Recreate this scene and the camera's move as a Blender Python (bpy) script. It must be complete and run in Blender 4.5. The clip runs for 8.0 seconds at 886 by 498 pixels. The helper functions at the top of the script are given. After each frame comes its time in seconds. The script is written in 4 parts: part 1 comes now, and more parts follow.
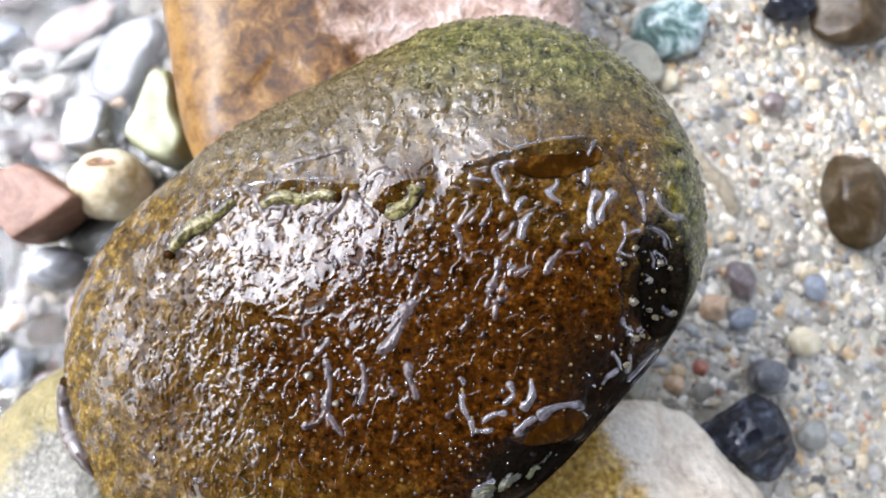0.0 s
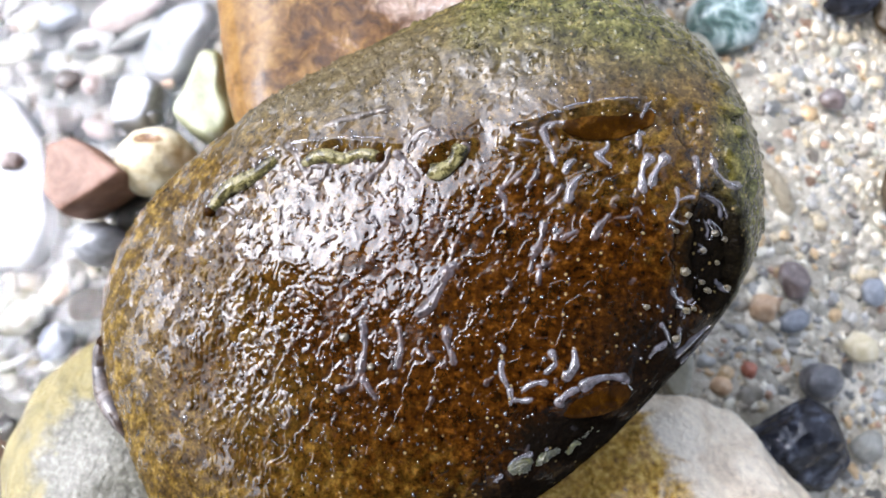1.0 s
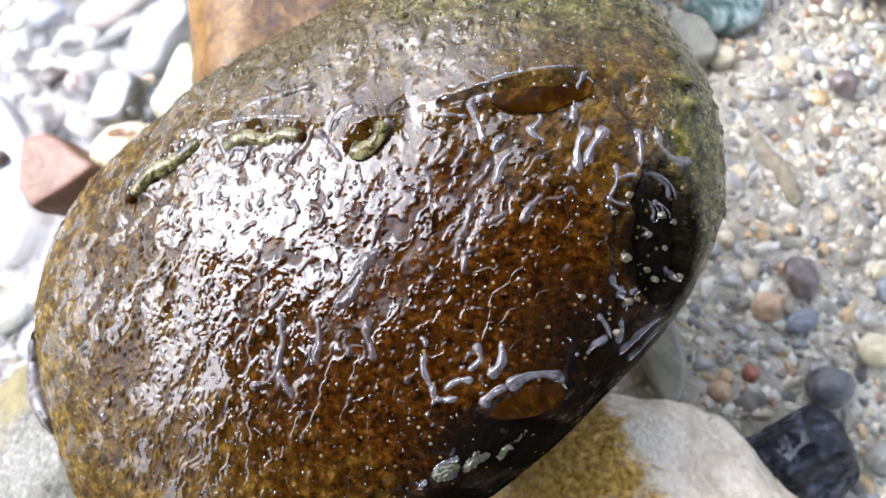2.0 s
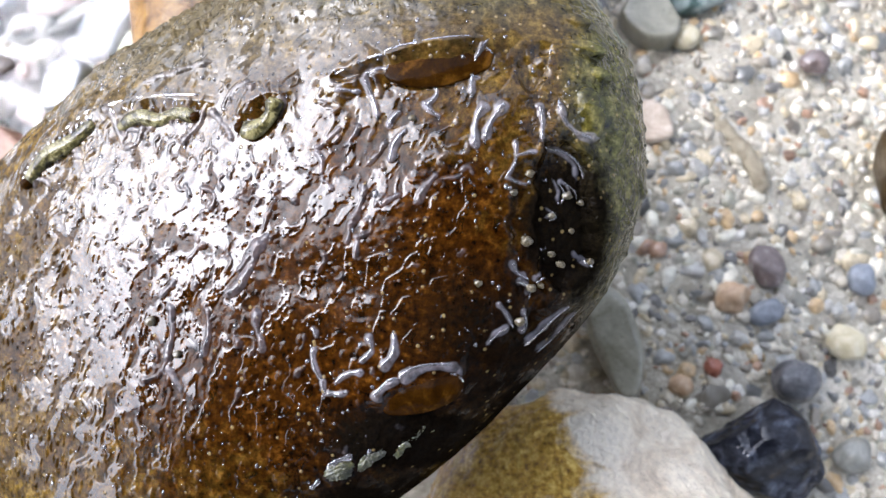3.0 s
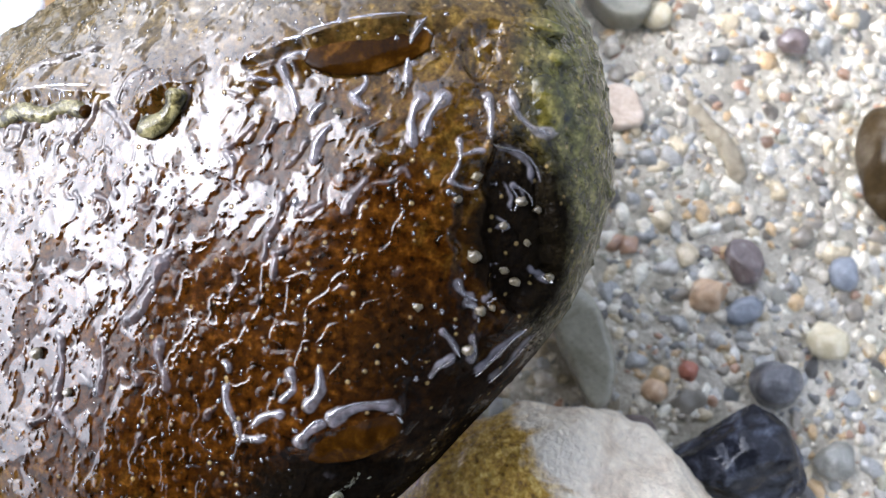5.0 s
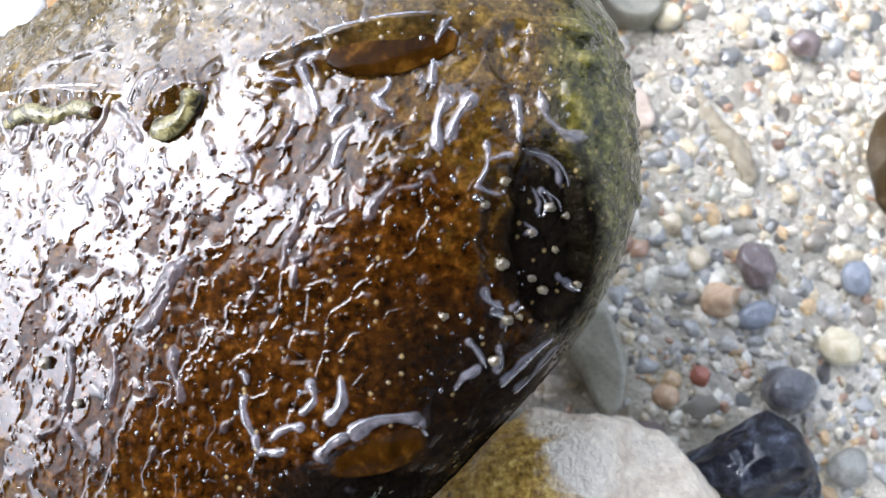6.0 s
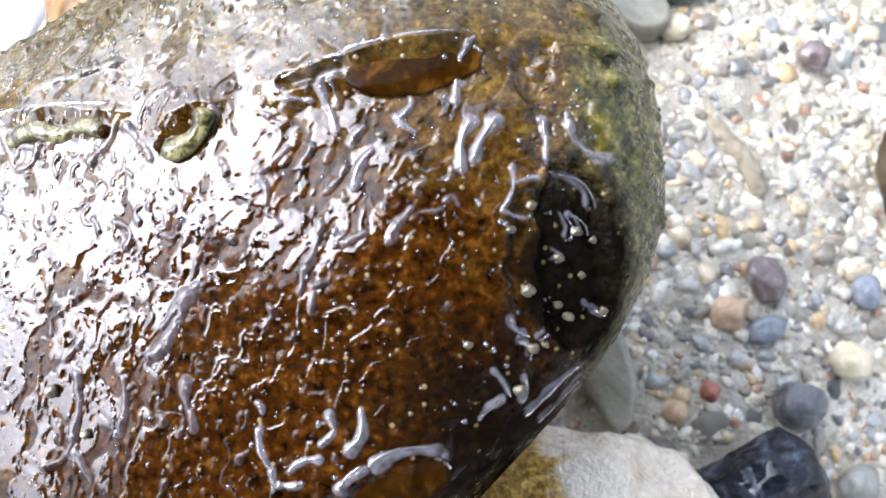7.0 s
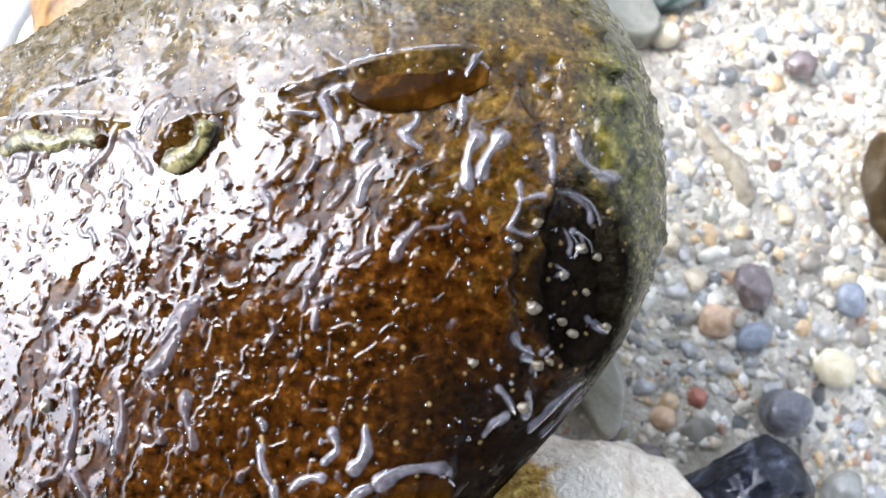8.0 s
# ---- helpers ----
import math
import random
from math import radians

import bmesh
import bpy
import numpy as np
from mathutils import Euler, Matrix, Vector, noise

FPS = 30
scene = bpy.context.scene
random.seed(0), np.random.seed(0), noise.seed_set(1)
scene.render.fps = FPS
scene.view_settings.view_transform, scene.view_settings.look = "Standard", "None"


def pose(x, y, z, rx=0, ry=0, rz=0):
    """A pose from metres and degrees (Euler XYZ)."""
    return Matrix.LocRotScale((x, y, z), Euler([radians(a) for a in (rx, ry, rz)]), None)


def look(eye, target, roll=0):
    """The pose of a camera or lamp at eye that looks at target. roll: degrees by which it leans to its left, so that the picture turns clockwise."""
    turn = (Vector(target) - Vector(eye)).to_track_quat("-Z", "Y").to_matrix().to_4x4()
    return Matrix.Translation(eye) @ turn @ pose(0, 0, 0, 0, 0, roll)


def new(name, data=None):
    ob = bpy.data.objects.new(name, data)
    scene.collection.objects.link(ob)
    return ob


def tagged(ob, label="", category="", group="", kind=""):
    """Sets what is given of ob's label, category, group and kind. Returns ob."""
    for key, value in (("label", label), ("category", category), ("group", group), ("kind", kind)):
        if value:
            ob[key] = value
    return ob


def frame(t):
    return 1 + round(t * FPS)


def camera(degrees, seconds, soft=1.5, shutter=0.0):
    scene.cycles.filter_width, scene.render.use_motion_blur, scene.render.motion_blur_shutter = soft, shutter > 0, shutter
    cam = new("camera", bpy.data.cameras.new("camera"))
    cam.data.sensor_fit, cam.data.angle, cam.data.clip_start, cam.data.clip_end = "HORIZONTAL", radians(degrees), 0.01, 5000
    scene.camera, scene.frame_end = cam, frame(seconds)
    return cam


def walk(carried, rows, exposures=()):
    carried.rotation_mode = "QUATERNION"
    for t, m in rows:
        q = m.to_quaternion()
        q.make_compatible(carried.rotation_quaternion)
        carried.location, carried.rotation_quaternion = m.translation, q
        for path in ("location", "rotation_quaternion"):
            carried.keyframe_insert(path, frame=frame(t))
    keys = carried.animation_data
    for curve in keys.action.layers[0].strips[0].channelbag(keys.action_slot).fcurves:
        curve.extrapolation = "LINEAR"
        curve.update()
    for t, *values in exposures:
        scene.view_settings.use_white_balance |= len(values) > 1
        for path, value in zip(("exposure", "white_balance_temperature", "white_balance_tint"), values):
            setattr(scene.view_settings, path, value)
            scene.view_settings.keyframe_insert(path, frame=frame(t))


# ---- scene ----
# ---- camera ----
cam = camera(60.6, 8.0)
cam.data.dof.use_dof = True
cam.data.dof.focus_distance = 0.11
cam.data.dof.aperture_fstop = 30.0
PATH = [
    (0.0, 0.00150, -0.00052, 0.24713, 8.329, 0.487, 0.296),
    (0.5, 0.00205, -0.00566, 0.24813, 8.563, 1.418, 1.283),
    (1.0, 0.00114, -0.01011, 0.24135, 9.957, 3.148, 2.746),
    (1.2, 0.00442, -0.01179, 0.23877, 10.555, 4.478, 2.698),
    (2.3, 0.02609, -0.01051, 0.22222, 10.576, 6.947, 3.327),
    (2.5, 0.02913, -0.01219, 0.21870, 10.606, 7.053, 3.307),
    (3.0, 0.03810, -0.01014, 0.21829, 10.282, 7.994, 3.172),
    (3.5, 0.04657, -0.01140, 0.21613, 9.925, 9.136, 2.635),
    (4.0, 0.04436, -0.00682, 0.20825, 9.420, 7.857, 2.331),
    (4.5, 0.04171, -0.00531, 0.20448, 9.466, 6.837, 2.196),
    (4.7, 0.04140, -0.00400, 0.20359, 8.807, 6.548, 2.039),
    (6.0, 0.03629, -0.00183, 0.19991, 8.811, 5.661, 2.001),
    (6.5, 0.03538, -0.00020, 0.19982, 9.082, 5.501, 1.690),
    (7.0, 0.03238, 0.00098, 0.19774, 9.070, 5.072, 1.891),
    (7.5, 0.03281, 0.00208, 0.19822, 8.971, 4.769, 1.895),
    (8.0, 0.02925, 0.00315, 0.19787, 8.843, 3.391, 2.077),
]
EXPOSURES = [(0.0, 1.02, 5750, 14), (4.5, 1.01, 5700, 14), (6.0, 1.25, 5650, 13), (8.0, 1.43, 5650, 13)]
walk(cam, [(t, pose(x, y, z, rx, ry, rz)) for t, x, y, z, rx, ry, rz in PATH], EXPOSURES)

# ---- light: bright overcast, the veiled sun high over the stream ----
SUN_WAY = Vector((-0.66, 0.12, 0.74)).normalized()
world = bpy.data.worlds.new("overcast_sky")
scene.world = world
world.use_nodes = True
sky = world.node_tree.nodes.new("ShaderNodeTexSky")
sky.sky_type = "NISHITA"
sky.sun_disc = False
sky.sun_elevation = math.asin(SUN_WAY.z)
sky.sun_rotation = math.atan2(SUN_WAY.x, SUN_WAY.y)
sky.air_density = 1.3
sky.dust_density = 8.0
world.node_tree.nodes["Background"].inputs["Strength"].default_value = 0.26
cloud = world.node_tree.nodes.new("ShaderNodeHueSaturation")
cloud.inputs["Saturation"].default_value = 0.4
world.node_tree.links.new(sky.outputs["Color"], cloud.inputs["Color"])
world.node_tree.links.new(cloud.outputs["Color"], world.node_tree.nodes["Background"].inputs["Color"])
sun_data = bpy.data.lights.new("veiled_sun", "SUN")
sun_data.energy = 1.6
sun_data.angle = radians(84)
sun_data.color = (0.76, 0.86, 1.0)
sun = new("veiled_sun", sun_data)
sun.matrix_world = look(SUN_WAY * 3, (0, 0, 0))


# ---- numbers: noise on arrays ----
def lattice(i, j, k, seed):
    h = (i * 374761393 + j * 668265263 + k * 2147483647 + seed * 1274126177) & 0xFFFFFFFF
    h = ((h ^ (h >> 13)) * 1274126177) & 0xFFFFFFFF
    h = ((h ^ (h >> 16)) * 2246822519) & 0xFFFFFFFF
    return ((h ^ (h >> 13)) & 0xFFFFFF) / 0xFFFFFF * 2 - 1


def smooth_noise(p, seed=0):
    """Value noise in -1..1 at the points p, one cell a unit."""
    p = np.asarray(p, float)
    f = np.floor(p)
    q = p - f
    q = q * q * q * (q * (q * 6 - 15) + 10)
    i, j, k = (f[:, a].astype(np.int64) for a in range(3))
    out = 0
    for a in (0, 1):
        for b in (0, 1):
            for c in (0, 1):
                w = (q[:, 0] if a else 1 - q[:, 0]) * (q[:, 1] if b else 1 - q[:, 1]) * (q[:, 2] if c else 1 - q[:, 2])
                out = out + w * lattice(i + a, j + b, k + c, seed)
    return out


def fractal(p, seed=0, octaves=3):
    return sum(smooth_noise(p * 2.03 ** n + 7.3 * n, seed + n) * 0.5 ** n for n in range(octaves))


# ---- materials ----
class Nodes:
    """A material's node tree, with short calls."""

    def __init__(self, name):
        self.mat = bpy.data.materials.new(name)
        self.mat.use_nodes = True
        self.tree = self.mat.node_tree
        self.shader = self.tree.nodes["Principled BSDF"]

    def add(self, kind, sets=None, **links):
        n = self.tree.nodes.new(kind)
        for key, value in (sets or {}).items():
            n.inputs[key].default_value = value
        for key, value in links.items():
            self.tree.links.new(value, n.inputs[key.replace("_", " ")])
        return n

    def link(self, a, b):
        self.tree.links.new(a, b)

    def noise(self, where, scale, detail=3.0, rough=0.55, distort=0.0):
        n = self.add("ShaderNodeTexNoise", {"Scale": scale, "Detail": detail, "Roughness": rough, "Distortion": distort})
        self.link(where, n.inputs["Vector"])
        return n.outputs["Fac"]

    def ramp(self, fac, stops, mode="LINEAR"):
        n = self.tree.nodes.new("ShaderNodeValToRGB")
        n.color_ramp.interpolation = mode
        els = n.color_ramp.elements
        while len(els) < len(stops):
            els.new(0.5)
        for e, (at, c) in zip(els, stops):
            e.position = at
            e.color = (*c, 1) if len(c) == 3 else c
        self.link(fac, n.inputs["Fac"])
        return n.outputs["Color"]

    def grey(self, fac, a, b, lo=0.0, hi=1.0):
        n = self.add("ShaderNodeMapRange", {"From Min": a, "From Max": b, "To Min": lo, "To Max": hi})
        self.link(fac, n.inputs["Value"])
        return n.outputs["Result"]

    def maths(self, op, a, b=None):
        n = self.tree.nodes.new("ShaderNodeMath")
        n.operation = op
        for at, v in ((0, a), (1, b)):
            if v is None:
                continue
            if isinstance(v, (int, float)):
                n.inputs[at].default_value = v
            else:
                self.link(v, n.inputs[at])
        return n.outputs[0]

    def mix(self, fac, a, b, mode="MIX"):
        n = self.tree.nodes.new("ShaderNodeMix")
        n.data_type, n.blend_type = "RGBA", mode
        for at, v in ((0, fac), (6, a), (7, b)):
            if isinstance(v, (int, float)):
                n.inputs[at].default_value = v
            elif isinstance(v, tuple):
                n.inputs[at].default_value = (*v, 1)
            else:
                self.link(v, n.inputs[at])
        return n.outputs[2]

    def bump(self, height, metres, strength=1.0, under=None):
        n = self.add("ShaderNodeBump", {"Strength": strength, "Distance": metres})
        self.link(height, n.inputs["Height"])
        if under:
            self.link(under, n.inputs["Normal"])
        return n.outputs["Normal"]

    def finish(self, colour, rough, normal=None, coat=0.0, coat_rough=0.06, coat_ior=1.45, ior=1.5, coat_normal=None):
        s = self.shader.inputs
        for value, key in ((colour, "Base Color"), (rough, "Roughness")):
            if isinstance(value, (int, float)):
                s[key].default_value = value
            elif isinstance(value, tuple):
                s[key].default_value = (*value, 1)
            else:
                self.link(value, s[key])
        s["IOR"].default_value = ior
        if isinstance(coat, (int, float)):
            s["Coat Weight"].default_value = coat
        else:
            self.link(coat, s["Coat Weight"])
        s["Coat Roughness"].default_value = coat_rough
        s["Coat IOR"].default_value = coat_ior
        if normal:
            self.link(normal, s["Normal"])
        if coat_normal:
            self.link(coat_normal, s["Coat Normal"])
        return self.mat


def mineral(name, stops, scale=60.0, rough=0.5, coat=0.0, relief=0.0004, grain=0.25, own=None, veins=None, distort=0.6):
    """Stone: stops colour large noise, a fine noise makes the grain. own: 'object' or 'island' for pieces that differ."""
    n = Nodes(name)
    where = n.add("ShaderNodeTexCoord").outputs["Object"]
    if own == "object":
        rnd = n.tree.nodes.new("ShaderNodeObjectInfo").outputs["Random"]
    elif own == "island":
        rnd = n.tree.nodes.new("ShaderNodeNewGeometry").outputs["Random Per Island"]
    if own:
        shift = n.tree.nodes.new("ShaderNodeVectorMath")
        shift.operation = "ADD"
        n.link(where, shift.inputs[0])
        n.link(n.maths("MULTIPLY", rnd, 3.7), shift.inputs[1])
        where = shift.outputs[0]
        base = n.ramp(rnd, stops, "CONSTANT")
        big = n.noise(where, scale, 3, 0.6, distort)
        colour = n.mix(1.0, base, n.ramp(big, [(0.25, (0.55, 0.53, 0.5)), (0.75, (1.25, 1.25, 1.25))]), "MULTIPLY")
    else:
        big = n.noise(where, scale, 4, 0.6, distort)
        colour = n.ramp(big, stops)
    fine = n.noise(where, scale * 11, 2, 0.7)
    colour = n.mix(1.0, colour, n.ramp(fine, [(0.25, (1 - grain,) * 3), (0.75, (1 + grain,) * 3)]), "MULTIPLY")
    if veins:
        lines = n.noise(where, scale * 0.7, 2, 0.5, 2.5)
        band = n.maths("ABSOLUTE", n.maths("SUBTRACT", lines, 0.5))
        colour = n.mix(n.grey(band, 0.0, 0.02, 0.8, 0.0), colour, veins)
    height = n.maths("ADD", n.noise(where, scale * 5, 4, 0.65), n.maths("MULTIPLY", big, 0.8))
    return n.finish(colour, n.grey(fine, 0.3, 0.7, rough - 0.1, rough + 0.12), n.bump(height, relief), coat)


def wet_cobble_material():
    """Brown slime and algae under a film of water: amber middle, olive edges, a green end, silt on the upper slope."""
    n = Nodes("wet algae-brown stone")
    where = n.add("ShaderNodeTexCoord").outputs["Object"]
    xyz = n.tree.nodes.new("ShaderNodeSeparateXYZ")
    n.link(where, xyz.inputs[0])
    x, y = xyz.outputs["X"], xyz.outputs["Y"]
    big = n.noise(where, 70, 4, 0.6, 0.4)
    mid = n.noise(where, 420, 3, 0.65, 0.3)
    fine = n.noise(where, 1500, 2, 0.7)

    def spot(cx, cy, rx, ry, soft=0.35):
        """1 inside an uneven oval, 0 outside."""
        dx = n.maths("DIVIDE", n.maths("SUBTRACT", x, cx), rx)
        dy = n.maths("DIVIDE", n.maths("SUBTRACT", y, cy), ry)
        d = n.maths("SQRT", n.maths("ADD", n.maths("MULTIPLY", dx, dx), n.maths("MULTIPLY", dy, dy)))
        d = n.maths("ADD", d, n.maths("MULTIPLY", n.maths("SUBTRACT", big, 0.5), 0.9))
        d = n.maths("ADD", d, n.maths("MULTIPLY", n.maths("SUBTRACT", mid, 0.5), 0.35))
        return n.grey(d, 1 - soft, 1 + soft, 1.0, 0.0)

    olive = n.ramp(mid, [(0.3, (0.018, 0.010, 0.0014)), (0.5, (0.066, 0.039, 0.0055)), (0.7, (0.17, 0.11, 0.021))])
    pitted = n.maths("ADD", n.maths("MULTIPLY", mid, 0.45), n.maths("MULTIPLY", n.noise(where, 900, 2, 0.5), 0.55))
    amber = n.ramp(pitted, [(0.36, (0.003, 0.001, 0.0002)), (0.47, (0.017, 0.0054, 0.0006)), (0.56, (0.030, 0.010, 0.0011)), (0.68, (0.068, 0.025, 0.0031))])
    green = n.ramp(mid, [(0.34, (0.016, 0.015, 0.003)), (0.52, (0.060, 0.058, 0.012)), (0.72, (0.16, 0.145, 0.045))])
    silt = n.ramp(mid, [(0.3, (0.036, 0.027, 0.011)), (0.7, (0.10, 0.077, 0.038))])
    colour = n.mix(spot(0.016, -0.013, 0.060, 0.040, 0.45), olive, amber)
    colour = n.mix(spot(-0.036, 0.043, 0.052, 0.02), colour, silt)
    colour = n.mix(n.maths("MULTIPLY", spot(0.014, 0.037, 0.046, 0.011), 0.55), colour, silt)
    colour = n.mix(spot(0.044, 0.054, 0.046, 0.018), colour, green)
    colour = n.mix(spot(0.066, 0.022, 0.011, 0.042), colour, green)
    colour = n.mix(spot(-0.066, -0.03, 0.016, 0.03), colour, olive)
    # black slime and painted shade: near-black pocket, lower right flank and underside
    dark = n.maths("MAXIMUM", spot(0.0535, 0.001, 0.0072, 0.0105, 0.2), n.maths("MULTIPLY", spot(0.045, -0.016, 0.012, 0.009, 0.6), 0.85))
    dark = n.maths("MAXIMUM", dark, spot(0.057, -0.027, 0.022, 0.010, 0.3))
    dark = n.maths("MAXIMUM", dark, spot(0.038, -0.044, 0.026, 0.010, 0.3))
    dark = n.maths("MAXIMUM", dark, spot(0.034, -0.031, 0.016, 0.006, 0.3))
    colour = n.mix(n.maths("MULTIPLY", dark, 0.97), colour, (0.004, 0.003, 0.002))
    colour = n.mix(1.0, colour, n.ramp(fine, [(0.3, (0.5, 0.48, 0.46)), (0.7, (1.4, 1.4, 1.4))]), "MULTIPLY")
    # pale specks of sand held in the slime
    cells = n.add("ShaderNodeTexVoronoi", {"Scale": 560.0})
    n.link(where, cells.inputs["Vector"])
    speck = n.grey(cells.outputs["Distance"], 0.1, 0.2, 1.0, 0.0)
    keep = n.tree.nodes.new("ShaderNodeSeparateColor")
    n.link(cells.outputs["Color"], keep.inputs[0])
    speck = n.maths("MULTIPLY", speck, n.grey(keep.outputs[0], 0.56, 0.58))
    colour = n.mix(n.maths("MULTIPLY", speck, 0.4), colour, (0.34, 0.24, 0.10))
    milk = n.tree.nodes.new("ShaderNodeAttribute")
    milk.attribute_name = "milk"
    colour = n.mix(n.maths("MULTIPLY", milk.outputs["Fac"], 0.55), colour, n.ramp(mid, [(0.35, (0.07, 0.062, 0.062)), (0.65, (0.21, 0.20, 0.225))]))
    wave = n.bump(n.noise(where, 800, 1, 0.4), 0.0002, 0.12)
    wave = n.bump(n.maths("MULTIPLY", speck, 1.0), 0.0008, 0.4, wave)
    # the wet green shoulder glitters
    shoulder = n.maths("MAXIMUM", spot(0.060, 0.020, 0.012, 0.032, 0.3), spot(0.034, 0.046, 0.05, 0.014, 0.3))
    film_of = n.tree.nodes.new("ShaderNodeAttribute")
    film_of.attribute_name = "film"
    drops = n.tree.nodes.new("ShaderNodeBump")
    drops.inputs["Distance"].default_value = 0.0012
    n.link(n.maths("MULTIPLY", shoulder, n.grey(film_of.outputs["Fac"], 0.1, 0.8, 0.9, 0.15)), drops.inputs["Strength"])
    n.link(n.noise(where, 760, 2, 0.5, 0.4), drops.inputs["Height"])
    n.link(wave, drops.inputs["Normal"])
    wave = drops.outputs["Normal"]
    skin = n.bump(fine, 0.00015, 0.6, wave)
    dull = spot(-0.044, 0.048, 0.06, 0.016)
    pool = n.maths("MAXIMUM", film_of.outputs["Fac"], shoulder)
    # the coat is cut inside the painted dark ovals, so they mirror little sky
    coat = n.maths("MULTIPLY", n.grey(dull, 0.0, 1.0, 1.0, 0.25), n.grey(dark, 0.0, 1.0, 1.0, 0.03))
    coat = n.maths("MULTIPLY", coat, n.grey(pool, 0.05, 0.6, 0.26, 1.0))
    n.link(n.maths("MAXIMUM", n.grey(dull, 0.0, 1.0, 0.03, 0.25), n.grey(pool, 0.0, 0.5, 0.12, 0.03)), n.shader.inputs["Coat Roughness"])
    n.shader.inputs["Specular IOR Level"].default_value = 0.0
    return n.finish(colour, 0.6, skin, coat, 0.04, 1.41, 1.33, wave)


def slime_material():
    n = Nodes("clear grey slime")
    where = n.add("ShaderNodeTexCoord").outputs["Object"]
    a = n.noise(where, 500, 3, 0.6)
    colour = n.ramp(a, [(0.3, (0.30, 0.275, 0.27)), (0.7, (0.50, 0.485, 0.52))])
    mat = n.finish(colour, 0.16, n.bump(n.noise(where, 900, 2), 0.0002, 0.35), 1.0, 0.07, 1.45, 1.36)
    n.shader.inputs["Transmission Weight"].default_value = 0.85
    return mat


def water_material():
    n = Nodes("shallow clear water")
    where = n.add("ShaderNodeTexCoord").outputs["Object"]
    h = n.noise(where, 55, 3, 0.5, 0.6)
    mat = n.finish((0.93, 0.95, 0.96), 0.03, n.bump(h, 0.003, 0.9), ior=1.33)
    n.shader.inputs["Transmission Weight"].default_value = 1.0
    return mat


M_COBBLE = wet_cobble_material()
M_SLIME = slime_material()
M_WATER = water_material()


def ground_material():
    """Wet sand, pale on the bar and dark with silt where the stream covers it."""
    n = Nodes("wet sand and stream silt")
    where = n.add("ShaderNodeTexCoord").outputs["Object"]
    xyz = n.tree.nodes.new("ShaderNodeSeparateXYZ")
    n.link(where, xyz.inputs[0])
    big, fine = n.noise(where, 90, 4, 0.6, 0.6), n.noise(where, 1000, 2, 0.7)
    sand = n.ramp(big, [(0.3, (0.19, 0.165, 0.115)), (0.5, (0.375, 0.335, 0.255)), (0.7, (0.57, 0.52, 0.42))])
    silt = n.ramp(big, [(0.3, (0.05, 0.045, 0.035)), (0.5, (0.10, 0.09, 0.07)), (0.7, (0.17, 0.155, 0.125))])
    edge = n.maths("ADD", xyz.outputs["X"], n.maths("MULTIPLY", n.maths("SUBTRACT", big, 0.5), 0.03))
    colour = n.mix(n.grey(edge, -0.075, -0.055), silt, sand)
    colour = n.mix(1.0, colour, n.ramp(fine, [(0.25, (0.72, 0.71, 0.7)), (0.75, (1.25, 1.25, 1.25))]), "MULTIPLY")
    height = n.maths("ADD", n.noise(where, 450, 4, 0.65), big)
    return n.finish(colour, 0.4, n.bump(height, 0.0012), 1.0, 0.12)


M_SAND = ground_material()
PALETTE = [(0.0, (0.40, 0.38, 0.335)), (0.11, (0.60, 0.57, 0.50)), (0.20, (0.24, 0.255, 0.275)), (0.30, (0.47, 0.41, 0.29)), (0.41, (0.64, 0.61, 0.54)), (0.49, (0.20, 0.175, 0.14)),
           (0.56, (0.33, 0.335, 0.34)), (0.64, (0.44, 0.31, 0.155)), (0.70, (0.30, 0.17, 0.10)), (0.74, (0.50, 0.47, 0.41)), (0.84, (0.075, 0.07, 0.066)), (0.91, (0.28, 0.285, 0.235)), (0.96, (0.74, 0.71, 0.64))]
PALETTE = [(at, tuple(min(0.60, 0.05 + 0.93 * v) * (1.05, 0.99, 0.87)[k] for k, v in enumerate(c))) for at, c in PALETTE]
M_PEBBLE = mineral("mixed river pebble", PALETTE, 150, 0.32, 0.9, 0.0006, 0.3, "object")
M_GRIT = mineral("mixed river grit", PALETTE, 190, 0.36, 0.9, 0.0004, 0.3, "island")
DARK_PALETTE = [(at, tuple(v * 0.42 for v in c)) for at, c in PALETTE]
M_BED = mineral("wet stream-bed grit", DARK_PALETTE, 150, 0.45, 0.0, 0.0003, 0.25, "island")


# ---- shapes ----
def mesh_of(name, verts, faces, material, smooth=True):
    me = bpy.data.meshes.new(name)
    me.from_pydata([tuple(v) for v in verts], [], [tuple(int(i) for i in f) for f in faces])
    me.materials.append(material)
    if smooth:
        me.polygons.foreach_set("use_smooth", [True] * len(me.polygons))
    me.update()
    return me


BALLS = {}


def ball(sub):
    if sub not in BALLS:
        bm = bmesh.new()
        bmesh.ops.create_icosphere(bm, subdivisions=sub, radius=1.0)
        bm.verts.ensure_lookup_table()
        BALLS[sub] = (np.array([v.co[:] for v in bm.verts]), np.array([[v.index for v in f.verts] for f in bm.faces]))
        bm.free()
    return BALLS[sub]


